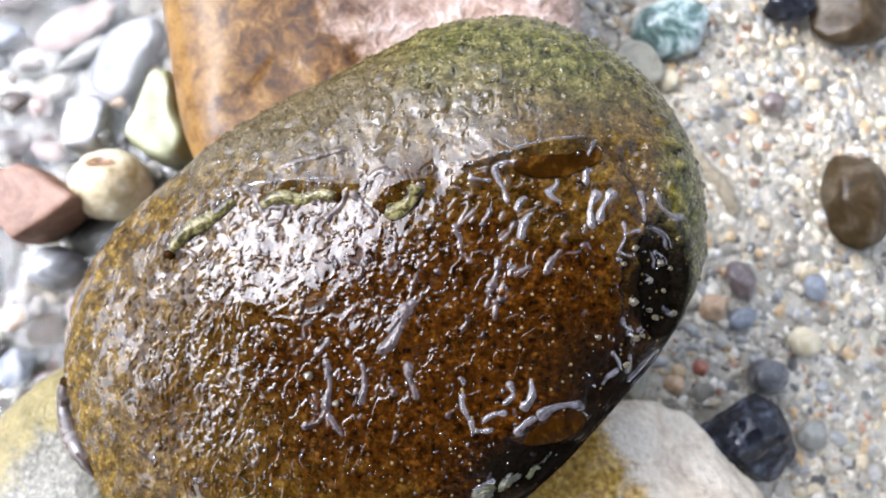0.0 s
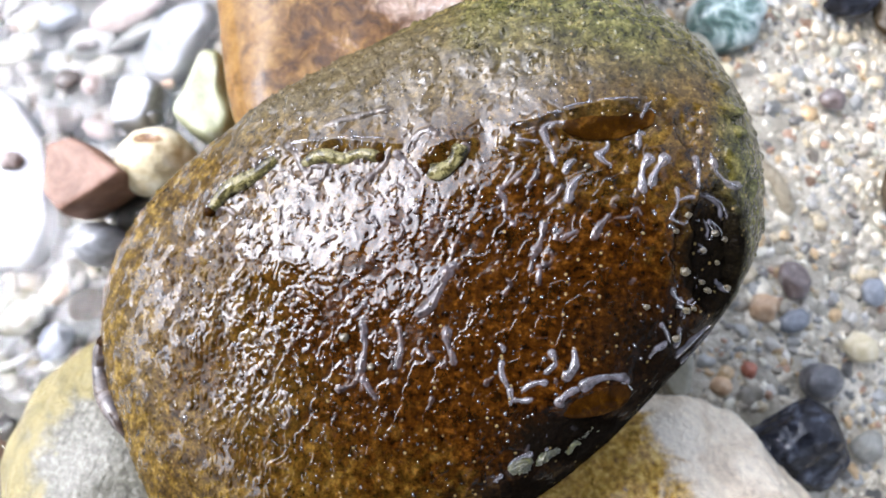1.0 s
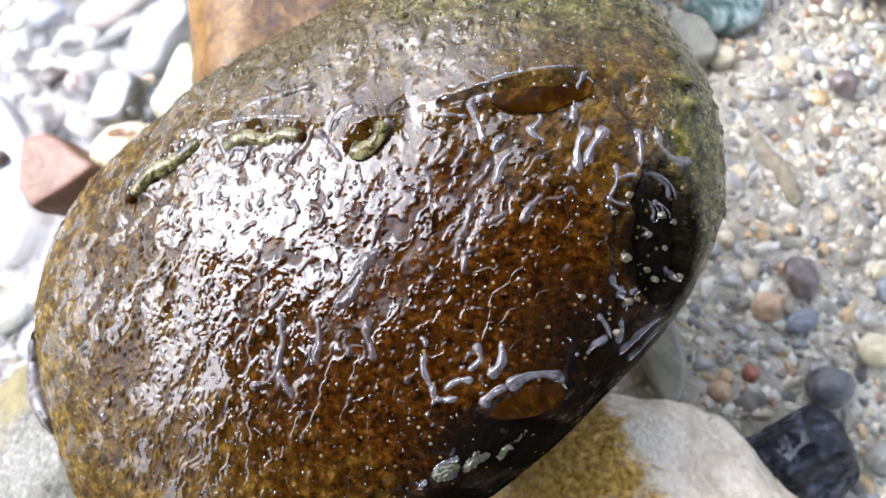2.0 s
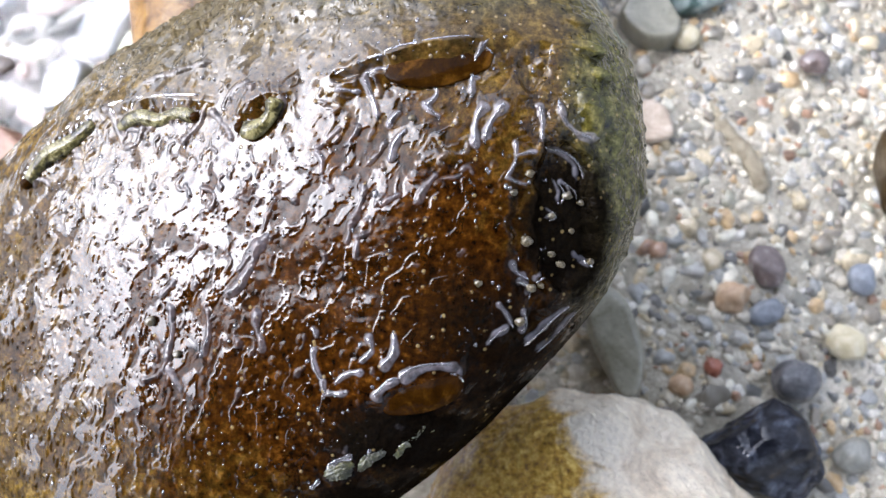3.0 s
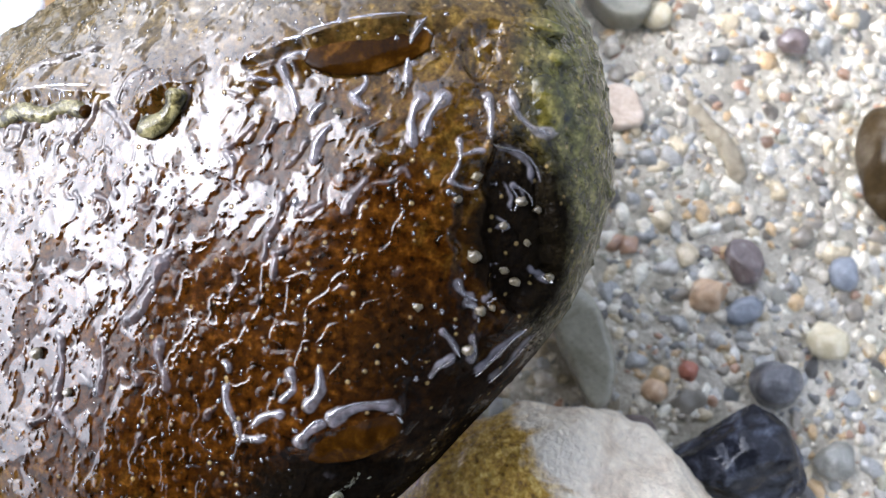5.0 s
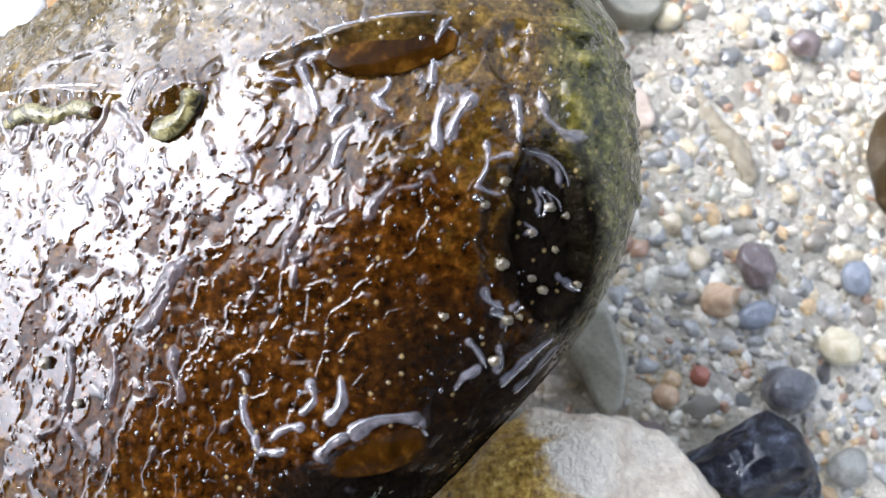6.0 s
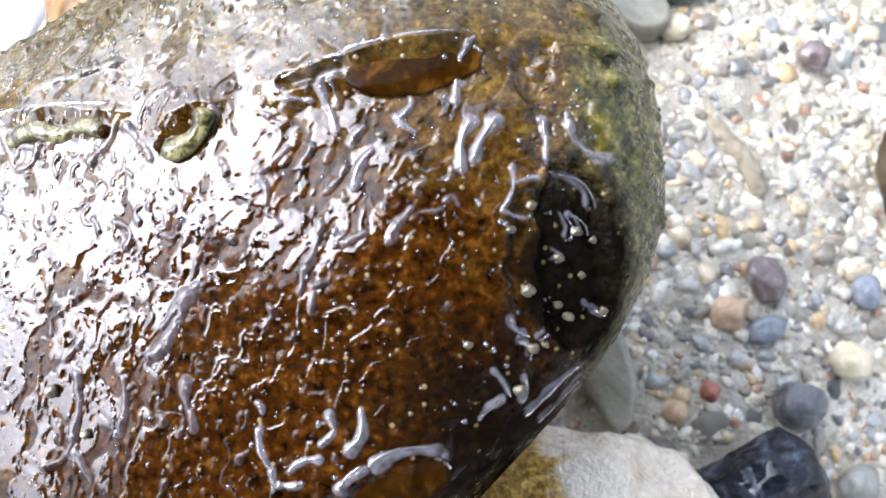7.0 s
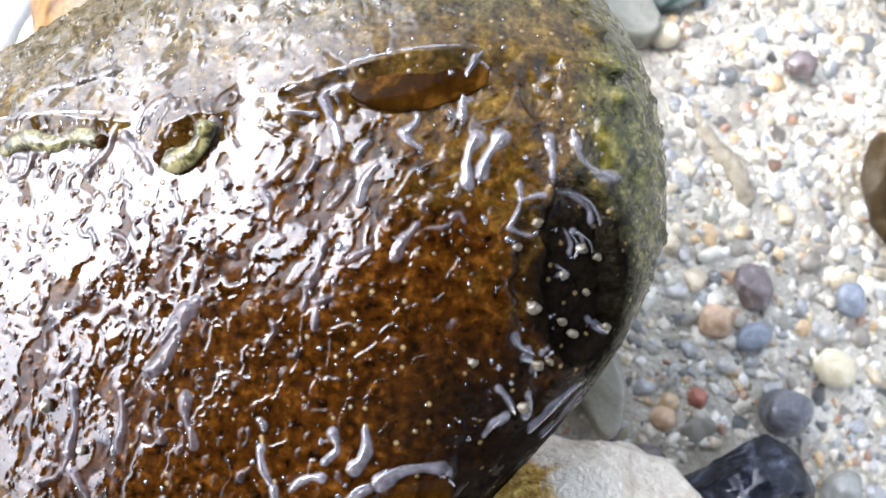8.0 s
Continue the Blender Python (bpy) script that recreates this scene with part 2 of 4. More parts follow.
def stone_shape(radii, seed, sub=4, boxy=1.0, rough=0.12, cuts=0, fine=0.0):
    """A worn stone: a ball squared by boxy (under 1), planed by some cuts, then made uneven."""
    v, f = ball(sub)
    rng = np.random.RandomState(seed)
    p = np.sign(v) * np.abs(v) ** boxy
    p /= np.maximum(1e-6, np.linalg.norm(p, axis=1)[:, None]) ** 0.4
    for _ in range(cuts):
        way = rng.normal(size=3)
        way[2] *= 0.8
        way /= np.linalg.norm(way)
        over = p @ way - rng.uniform(0.55, 0.85)
        p = p - np.where(over > 0, over * 0.92, 0)[:, None] * way
    p = p * (1 + rough * fractal(v * 1.3 + seed * 3.1, seed)[:, None])
    if fine:
        p = p * (1 + fine * fractal(v * 7 + seed, seed + 9, 4)[:, None])
    return p * np.array(radii), f


def stone(name, at, radii, seed, material, label, category="stone", turn=(0, 0, 0), group="", **shape):
    p, f = stone_shape(radii, seed, **shape)
    ob = new(name, mesh_of(name, p, f, material))
    ob.matrix_world = pose(*at, *turn)
    return tagged(ob, label, category, group)


def part(name, verts, faces, material, parent, label=""):
    """One mesh as a part; its points are in the parent's space."""
    ob = new(name, mesh_of(name, verts, faces, material))
    ob.parent = parent
    return tagged(ob, label)


# ---- ground, one sheet to the horizon ----
def ground_z(x, y):
    x, y = np.asarray(x, float), np.asarray(y, float)
    z = 0.002 - 0.22 * np.clip(x - 0.085, 0, 0.08) - 0.008 * np.clip((-0.05 - x) / 0.06, 0, 1)
    far = np.clip((np.hypot(x, y) - 0.3) / 2, 0, 1)
    p = np.stack([x * 30, y * 30, 0 * x], -1).reshape(-1, 3)
    q = np.stack([x * 0.3, y * 0.3, 0 * x], -1).reshape(-1, 3)
    return z + 0.002 * smooth_noise(p, 3).reshape(x.shape) + far * 0.12 * smooth_noise(q, 4).reshape(x.shape)


def build_ground():
    s = np.linspace(-1, 1, 181)
    axis = 0.35 * s + 0.002 * np.sinh(s * 12)
    gx, gy = np.meshgrid(axis, axis, indexing="ij")
    v = np.stack([gx, gy, ground_z(gx, gy)], -1).reshape(-1, 3)
    k = len(s)
    i, j = np.meshgrid(np.arange(k - 1), np.arange(k - 1), indexing="ij")
    a = (i * k + j).ravel()
    f = np.stack([a, a + k, a + k + 1, a + 1], -1)
    return tagged(new("ground", mesh_of("ground", v, f, M_SAND)), "wet grey-tan sand and gravel bar of a stream", "ground", kind="structure")


GROUND = build_ground()
WATER_Z = 0.0056


def build_water():
    """The stream's edge beside the gravel bar; the bar rises out of it."""
    xs = -0.055 - 0.004 * np.sinh(np.linspace(0, 8.6, 60))
    ys = 0.4 * np.linspace(-1, 1, 81) + 0.002 * np.sinh(np.linspace(-8.5, 8.5, 81))
    gx, gy = np.meshgrid(xs, ys, indexing="ij")
    p = np.stack([gx * 40, gy * 40, 0 * gx], -1).reshape(-1, 3)
    v = np.stack([gx.ravel(), gy.ravel(), WATER_Z + 0.0006 * smooth_noise(p, 8)], -1)
    k = len(ys)
    i, j = np.meshgrid(np.arange(len(xs) - 1), np.arange(k - 1), indexing="ij")
    a = (i * k + j).ravel()
    f = np.stack([a, a + 1, a + k + 1, a + k], -1)
    ob = tagged(new("water", mesh_of("water", v, f, M_WATER)), "shallow clear stream water that mirrors the pale sky", "water", kind="structure")
    ob.visible_shadow = False
    return ob


build_water()

# ---- the large wet cobble ----
COBBLE_AT = np.array((-0.014, 0.012, 0.085))
OUTLINE = (0.06324, -0.00199, -0.00331, 0.00287, 0.01284, 0.00057, 0.00275, 0.00105, -0.0009, -0.00077, -0.00068, 0.00063, 0.00051)


def reach(th):
    """The cobble's half width by direction."""
    r = OUTLINE[0] + 0 * th
    for k in range(1, 7):
        r = r + OUTLINE[2 * k - 1] * np.cos(k * th) + OUTLINE[2 * k] * np.sin(k * th)
    # the shoulder that leans over the limestone
    return r + 0.0034 * np.exp(-(((th + 0.78 + math.pi) % (2 * math.pi) - math.pi) / 0.40) ** 2)


def dome(rho, x, y):
    return 0.14 * x + (1 - rho ** 4.6) ** (1 / 2.4) * (0.02622 + 0.02772 * x + 0.04984 * y)


# pockets in the slime: ends in mm, half width, depth
POCKETS = [
    (38.8, 20.0, 40.2, 8.0, 3.2, 2.2), (34.4, 18.5, 34.4, 3.0, 1.6, 1.0), (33.8, 33.5, 34.4, 37.5, 1.6, 0.9), (6.0, 33.6, 12.0, 34.6, 1.0, 1.0),
]
# lips where the crust of slime breaks off: ends in mm, width of the slope under the lip, drop, reach of the crust behind it
LIPS = [(5.0, 34.0, 28.0, 38.6, 5.0, 1.9, 26), (-55.0, 19.0, -40.0, 31.4, 4.0, 1.5, 16), (-38.0, 31.4, -18.0, 31.8, 3.6, 1.4, 16), (-12.0, 29.0, -3.0, 32.0, 4.0, 1.2, 12), (11.0, -14.0, 27.0, -8.0, 6.0, 1.5, 16)]


def pocket_depth(x, y):
    """Metres by which pockets lie under the slime, less the rise of its lips, at world x, y in metres."""
    out = np.zeros_like(x)
    wob = smooth_noise(np.stack([x, y, 0 * x], -1).reshape(-1, 3) * 500, 5).reshape(x.shape)
    ragged = wob + 2.2 * smooth_noise(np.stack([x, y, 0 * x], -1).reshape(-1, 3) * 210, 6).reshape(x.shape)
    for x0, y0, x1, y1, w, d in POCKETS:
        ax, ay, bx, by = (c / 1000 for c in (x0, y0, x1, y1))
        t = np.clip(((x - ax) * (bx - ax) + (y - ay) * (by - ay)) / ((bx - ax) ** 2 + (by - ay) ** 2), 0, 1)
        gap = np.hypot(x - ax - t * (bx - ax), y - ay - t * (by - ay)) * 1000 + 0.7 * ragged
        s = np.clip((w + 0.9 - gap) / 1.8, 0, 1)
        out = np.maximum(out, d / 1000 * s * s * (3 - 2 * s))
    for x0, y0, x1, y1, w, d, back in LIPS:
        ln = math.hypot(x1 - x0, y1 - y0)
        ux, uy = (x1 - x0) / ln, (y1 - y0) / ln
        mx, my = x * 1000 - x0, y * 1000 - y0
        t = (mx * ux + my * uy) / ln
        up = -mx * uy + my * ux + 0.35 * wob - 1.6 * np.sin(np.clip(t, 0, 1) * math.pi) * 0.5
        ends = np.clip(np.minimum(t + 0.3, 1.3 - t) / 0.65, 0, 1)
        ends = ends * ends * (3 - 2 * ends)
        slope = np.clip((up + w) / w, 0, 1)
        rise = np.where(up < 0, slope ** 1.5, np.clip(1 - up / back, 0, 1) ** 2)
        out = out - d / 1000 * ends * rise
    return out


def dots(x, y, cell, seed, keep, small=0.24, large=0.46):
    """Round and oval beads on a jittered grid of cells in metres: 1 on a bead's top, 0 between; keep: share of cells with a bead."""
    i, j = np.floor(x / cell).astype(np.int64), np.floor(y / cell).astype(np.int64)
    out = np.zeros_like(x)
    for a in (-1, 0, 1):
        for b in (-1, 0, 1):
            ci, cj, one = i + a, j + b, np.zeros_like(i)
            px = (ci + 0.5 + 0.4 * lattice(ci, cj, one, seed)) * cell
            py = (cj + 0.5 + 0.4 * lattice(ci, cj, one, seed + 1)) * cell
            pick = lattice(ci, cj, one, seed + 2) * 0.5 + 0.5
            r = cell * (small + (large - small) * (lattice(ci, cj, one, seed + 3) * 0.5 + 0.5) ** 2)
            tall = 1.15 + 0.35 * lattice(ci, cj, one, seed + 4)
            d = ((x - px) ** 2 * tall + (y - py) ** 2 / tall) / (r * r)
            out = np.maximum(out, np.where(pick < keep, np.clip(1 - d, 0, 1) ** 1.5 * r / (cell * large), 0))
    return out


def film_mask(p):
    """Where a thick film of water lies on the slime: broken patches, set close on the upper left where sky glare shows,
    sparse islands on the amber middle.
    """
    c, s = math.cos(1.15), math.sin(1.15)
    bend = p + np.stack([smooth_noise(p * 330, 61), smooth_noise(p * 330 + 4, 62), 0 * p[:, 0]], -1) * 0.0015
    q = np.stack([(bend[:, 0] * c + bend[:, 1] * s) * 270, (-bend[:, 0] * s + bend[:, 1] * c) * 520, bend[:, 2] * 260], -1)
    n = fractal(q, 63, 3)
    # film is thinned towards the amber to put the glare's fade into its coverage
    glare_fade = np.clip((p[:, 0] - 0.004 - 1.0 * (p[:, 1] - 0.014)) / 0.03, -1.0, 0.55)
    crust = np.clip((p[:, 1] - 0.034 - 0.12 * p[:, 0]) / 0.006, 0, 1)
    n = n - 0.7 * glare_fade * (1 - crust) + 0.3 * crust
    n = n - 0.9 * np.clip((-0.036 - p[:, 0]) / 0.012, 0, 1) * (1 - crust)
    holes = dots(bend[:, 0], bend[:, 1], 0.0017, 66, 0.75, 0.12, 0.4)
    m = np.clip((n + 0.12) / 0.17, 0, 1)
    m = m * m * (3 - 2 * m) * (1 - np.clip(holes * 2.2, 0, 1))
    return np.maximum(m, np.clip(pools(p)[0] * 4, 0, 1))


# domed pools of water on the shoulder and low on the face: centre, half sizes in mm, turn, rise
POOLS = [(42.4, 28.6, 1.7, 4.2, 15, 0.8), (41.6, 38.9, 2.6, 1.0, -22, 0.6), (43.6, 35.0, 1.7, 1.0, -35, 0.6), (46.6, 25.3, 0.8, 2.2, -15, 0.5), (34.4, 36.3, 1.3, 2.8, 12, 0.6), (33.0, 34.0, 0.7, 1.8, 0, 0.4),
         (38.4, 28.4, 0.8, 1.2, 35, 0.5), (40.0, 43.5, 2.0, 0.9, -20, 0.5), (30.0, 47.0, 3.0, 0.9, -8, 0.5), (22.0, 45.0, 2.4, 1.0, 10, 0.4)]


def pools(p):
    """Height of the domed pools, 0 to 1, and by how many mm water that lies level stands over the sloping shoulder."""
    out, level = np.zeros(len(p)), np.zeros(len(p))
    for cx, cy, a, b, turn, rise in POOLS:
        c, s = math.cos(radians(turn)), math.sin(radians(turn))
        dx, dy = p[:, 0] * 1000 - cx, p[:, 1] * 1000 - cy
        d = ((dx * c + dy * s) / a) ** 2 + ((-dx * s + dy * c) / b) ** 2 + 0.3 * smooth_noise(p * 900, 71)
        inside = np.clip(1 - d, 0, 1)
        out = np.maximum(out, rise * inside ** 0.7)
        if cx > 38:
            level = np.where(inside > 0, np.clip(inside * 4, 0, 1) * (0.45 * dx + 0.1 * dy + 0.35 * a), level)
    return out, level


# curled ridges of slime: ends in mm, bend, width
UPPER = [
    (27.8, 38.6, 25.8, 29.8, 1.2, 0.6), (28.1, 29.1, 26.4, 22.3, 0.9, 0.8), (30.4, 29.2, 28.0, 23.4, 0.6, 0.8), (32.0, 23.9, 30.8, 18.5, -0.9, 0.4), (30.8, 18.5, 33.9, 17.7, 0.0, 0.4),
    (32.0, 21.6, 35.1, 22.1, 0.0, 0.4), (9.2, 33.8, 11.7, 26.9, -0.4, 0.6), (4.7, 31.6, 9.0, 31.5, 0.0, 0.4), (9.2, 33.5, 13.4, 34.3, -0.6, 0.5), (17.9, 32.7, 18.7, 28.6, -2.2, 0.5),
    (18.7, 29.3, 21.1, 26.9, 0.0, 0.6), (23.2, 31.8, 26.7, 32.8, -0.9, 0.5), (15.0, 28.4, 13.4, 25.8, 0.0, 0.8), (16.1, 25.7, 14.0, 20.8, 0.3, 0.8),
]
MIDDLE = [
    (8.9, 26.3, 6.6, 23.4, -0.5, 0.6), (11.4, 25.5, 10.8, 23.9, 0.5, 0.6), (13.5, 23.8, 10.3, 20.2, 0.0, 0.6), (6.1, 26.4, 2.3, 22.8, 0.0, 0.6), (2.3, 22.8, 3.3, 18.7, -0.4, 0.6),
    (3.3, 18.7, 5.2, 16.7, 0.0, 0.4), (9.7, 18.0, 8.9, 12.1, -0.5, 0.8), (8.9, 12.1, 7.7, 8.5, 0.0, 0.6), (9.7, 10.1, 9.5, 6.3, 0.0, 0.6), (21.3, 19.1, 18.6, 14.3, 0.5, 0.8),
    (21.7, 18.1, 24.6, 18.4, 0.0, 0.4), (24.5, 19.1, 26.4, 18.8, -0.8, 0.5), (12.6, 14.3, 15.9, 15.9, 0.0, 0.6), (-5.7, 9.4, -11.9, 0.5, -0.9, 1.3), (-5.7, -1.2, -4.2, -7.7, 0.4, 0.9),
]
LOWER = [
    (13.1, -12.8, 16.7, -10.3, -0.4, 0.7), (16.7, -10.3, 25.2, -7.8, -0.9, 0.8), (25.2, -7.8, 24.8, -11.6, 0.3, 0.5), (15.8, -3.6, 14.1, -8.8, -0.8, 0.8), (11.5, -4.4, 10.9, -8.2, -1.4, 0.6),
    (3.4, -3.5, 4.1, -5.1, 0.0, 0.6), (3.5, -6.4, 5.3, -11.1, 0.4, 0.6), (5.3, -11.1, 6.0, -13.3, 0.0, 0.6), (6.0, -13.1, 9.3, -12.5, 0.0, 0.5), (7.3, -11.3, 11.6, -9.6, -0.5, 0.6),
    (-14.9, -0.9, -14.6, -8.9, -1.0, 0.8), (-21.3, -0.4, -20.8, -9.9, -0.5, 0.9), (-20.8, 3.0, -23.0, 0.2, 0.0, 0.8), (-21.2, -10.6, -17.7, -14.4, -0.5, 0.8),
]
RIGHT = [
    (36.0, 23.1, 42.1, 19.1, -1.7, 0.6), (38.0, 18.8, 38.7, 15.7, -0.6, 0.4), (38.9, 18.8, 40.9, 16.5, -0.5, 0.4), (37.1, 14.7, 37.1, 13.2, -0.9, 0.4), (30.5, 1.2, 32.5, -2.2, 0.0, 0.5),
    (31.8, -2.0, 28.7, -4.8, 0.0, 0.6), (34.0, 0.4, 33.4, -2.6, -0.5, 0.6), (32.3, 6.8, 34.4, 4.6, 0.4, 0.6), (33.0, 4.1, 34.6, 2.0, -0.8, 0.6), (35.5, 4.5, 36.9, 5.1, 0.0, 0.5),
    (42.1, 8.6, 43.6, 7.5, 0.0, 0.6), (40.6, 1.6, 34.1, -4.5, 0.3, 0.6), (37.9, 30.3, 43.7, 25.0, 1.9, 0.6), (35.3, 29.5, 36.0, 23.7, 0.0, 0.6), (41.6, 1.4, 35.6, -5.2, -0.4, 0.35),
]
LEFT = [
    (-46.7, 22.0, -41.4, 23.3, -3.1, 0.9), (-51.3, 18.5, -47.3, 18.7, -1.6, 0.8), (-33.3, 25.9, -30.0, 27.2, -1.6, 0.8), (-28.4, 27.2, -23.4, 27.8, -2.5, 0.9), (-38.3, 32.3, -33.3, 24.9, -1.0, 1.0), (-33.3, 24.9, -29.5, 28.5, 1.4, 0.9), (-21.7, 25.0, -17.9, 30.8, 0.6, 1.0), (-17.0, 30.2, -12.1, 24.3, -0.6, 0.7), (-43.1, 26.3, -45.0, 29.8, 0.6, 0.9), (-9.6, 34.2, -14.9, 29.6, 1.2, 0.7), (-13.3, 31.1, -8.6, 33.1, -1.4, 0.8), (-6.9, 28.3, -3.8, 31.3, 1.2, 1.0), (-30.4, 35.2, -17.2, 38.3, -0.6, 1.0), (-9.3, 4.2, -7.8, 7.2, 0.0, 1.0), (-8.3, 7.2, -4.7, 9.7, -0.3, 0.9),
]
RIMS = [(12.4, 36.6, 27.4, 39.0, -0.5, 0.32), (4.6, 34.2, 12.6, 36.2, -0.3, 0.32), (-54.2, 21.0, -40.6, 32.3, -0.5, 0.34), (-37.4, 32.3, -18.8, 32.7, -0.4, 0.3)]


def curl(x0, y0, x1, y1, bend, width, seed, steps):
    """Points along a curled ridge and its half widths, in mm, with round ends and one thicker end."""
    rng = random.Random(seed)
    length = math.hypot(x1 - x0, y1 - y0)
    nx, ny = -(y1 - y0) / length, (x1 - x0) / length
    bulb, wave, sway = rng.choice((0.08, 0.92)), rng.uniform(0, 6.3), rng.uniform(0.12, 0.3)
    xs, ys, ws = [], [], []
    for n in range(steps):
        t = n / (steps - 1)
        off = -bend * 4 * t * (1 - t) + sway * width * math.sin(wave + t * 5)
        xs.append(x0 + (x1 - x0) * t + nx * off)
        ys.append(y0 + (y1 - y0) * t + ny * off)
        rounded = math.sqrt(max(0.0, 1 - max(0.0, 1 - min(t, 1 - t) * max(length, 1) / (0.8 * width)) ** 2))
        ws.append(width / 1.45 * (0.74 + 0.16 * math.sin(wave * 2 + t * 8) + 0.4 * math.exp(-((t - bulb) / 0.16) ** 2)) * max(0.08, rounded))
    return xs, ys, ws


def scattered_curls():
    """Short hooks and blobs of slime, close on the wet side and few on the amber middle."""
    rng = random.Random(31)
    rows = []
    while len(rows) < 210:
        x, y = rng.uniform(-48, 34), rng.uniform(-22, 33)
        wet = min(1.0, max(0.12, 0.5 - (x - 4 - (y - 14)) / 45))
        if rng.random() > wet:
            continue
        way, long = rng.gauss(1.45, 0.45), rng.uniform(0.5, 1.2) + rng.expovariate(1 / 0.9)
        rows.append((x, y, x + long * math.cos(way), y + long * math.sin(way), rng.uniform(-0.45, 0.45) * long, rng.uniform(0.35, 0.75)))
    return rows


SUNK = [(row, n, 1.0) for n, row in enumerate(UPPER + LOWER[:10] + RIGHT)] + [(row, 100 + n, 0.5) for n, row in enumerate(MIDDLE + LOWER[10:] + LEFT)]
SUNK += [(row, 300 + n, 0.2) for n, row in enumerate(scattered_curls())]


def ridges(x, y):
    """Height of the sunk ridges at arrays x, y in metres, low smooth welts with wavering edges, and how milky the slime is there."""
    out, milk = np.zeros_like(x), np.zeros_like(x)
    flat = np.stack([x, y, 0 * x], -1) * 900
    mx, my = x * 1000 + 0.16 * smooth_noise(flat, 51), y * 1000 + 0.16 * smooth_noise(flat, 52)
    for row, seed, pale in SUNK:
        xs, ys, ws = curl(*row, seed, 10)
        near = np.nonzero((mx > min(xs) - 1) & (mx < max(xs) + 1) & (my > min(ys) - 1) & (my < max(ys) + 1))[0]
        if not len(near):
            continue
        px, py, top = mx[near], my[near], np.zeros(len(near))
        for n in range(9):
            ax, ay, bx, by = xs[n], ys[n], xs[n + 1], ys[n + 1]
            t = np.clip(((px - ax) * (bx - ax) + (py - ay) * (by - ay)) / ((bx - ax) ** 2 + (by - ay) ** 2 + 1e-9), 0, 1)
            w = np.maximum(0.12, (ws[n] + (ws[n + 1] - ws[n]) * t) * (1.1 + 0.45 * pale))
            d = ((px - ax - t * (bx - ax)) ** 2 + (py - ay - t * (by - ay)) ** 2) / (w * w)
            top = np.maximum(top, w * np.clip(1 - d, 0, 1) ** 1.2)
        out[near] = np.maximum(out[near], top * (0.00033 + 0.00014 * pale))
        milk[near] = np.maximum(milk[near], pale * np.clip(top * 3.5, 0, 1))
    return out, milk


def cobble_relief(p, pool=None, welts=None):
    """Height of slime, ripples and grit over the plain dome, in metres."""
    warp = np.stack([smooth_noise(p * 300, 21), smooth_noise(p * 300 + 9, 22), 0 * p[:, 0]], -1) * 0.0012
    q = p + warp
    # soft wrinkles of slime run up the stone
    c, s = math.cos(1.2), math.sin(1.2)
    along = np.stack([(q[:, 0] * c + q[:, 1] * s) * 210, (-q[:, 0] * s + q[:, 1] * c) * 380, q[:, 2] * 250], -1)
    wrinkles = smooth_noise(along, 23) + 0.45 * smooth_noise(along * 2.1 + 3.3, 24)
    lumps = fractal(p * 90, 26, 2)
    broad = fractal(p * 28, 27, 2)
    # sparse curled threads of slime stand on the face
    thread = np.exp(-(smooth_noise(q * np.array((330, 250, 250)), 33) / 0.13) ** 2)
    where = np.clip(smooth_noise(p * 190, 34) * 2.6 - 0.5, 0, 1)
    # beads of two sizes
    beads = dots(p[:, 0], p[:, 1], 0.0019, 81, 0.34) * 0.00016 + dots(p[:, 0], p[:, 1], 0.0011, 91, 0.3) * 0.00007
    # long drops stand close on the pale end
    beads = beads + dots(q[:, 0] * 1.5, q[:, 1] * 0.75, 0.0017, 95, 0.85) * 0.0003 * np.clip((-0.030 - p[:, 0]) / 0.012, 0, 1)
    # the green shoulder and the crust above the lips are knobbly
    shoulder = np.clip(np.maximum((p[:, 1] - 0.036 - 0.12 * p[:, 0]) / 0.012, (p[:, 0] - 0.044) / 0.006), 0, 1)
    knobs = smooth_noise(p * 560, 41) * 0.00024 + np.abs(smooth_noise(p * 260, 42)) * 0.0004 + dots(q[:, 0], q[:, 1], 0.0017, 85, 0.5) * 0.00045
    pool = film_mask(p) if pool is None else pool
    pond, level = pools(p)
    amber = np.clip((p[:, 0] - 0.004 - 1.0 * (p[:, 1] - 0.014)) / 0.02, 0, 1)
    fine = 0.000055 * wrinkles * (1 - 0.6 * amber) + 0.00007 * thread * where
    return 0.00007 * pool + 0.0006 * pond + 0.0007 * level + beads * (1 - 0.6 * pool) + knobs * shoulder * (1 - 0.8 * np.clip(pond * 4, 0, 1)) + 0.0004 * broad + 0.0002 * lumps + fine + (ridges(p[:, 0], p[:, 1])[0] if welts is None else welts)


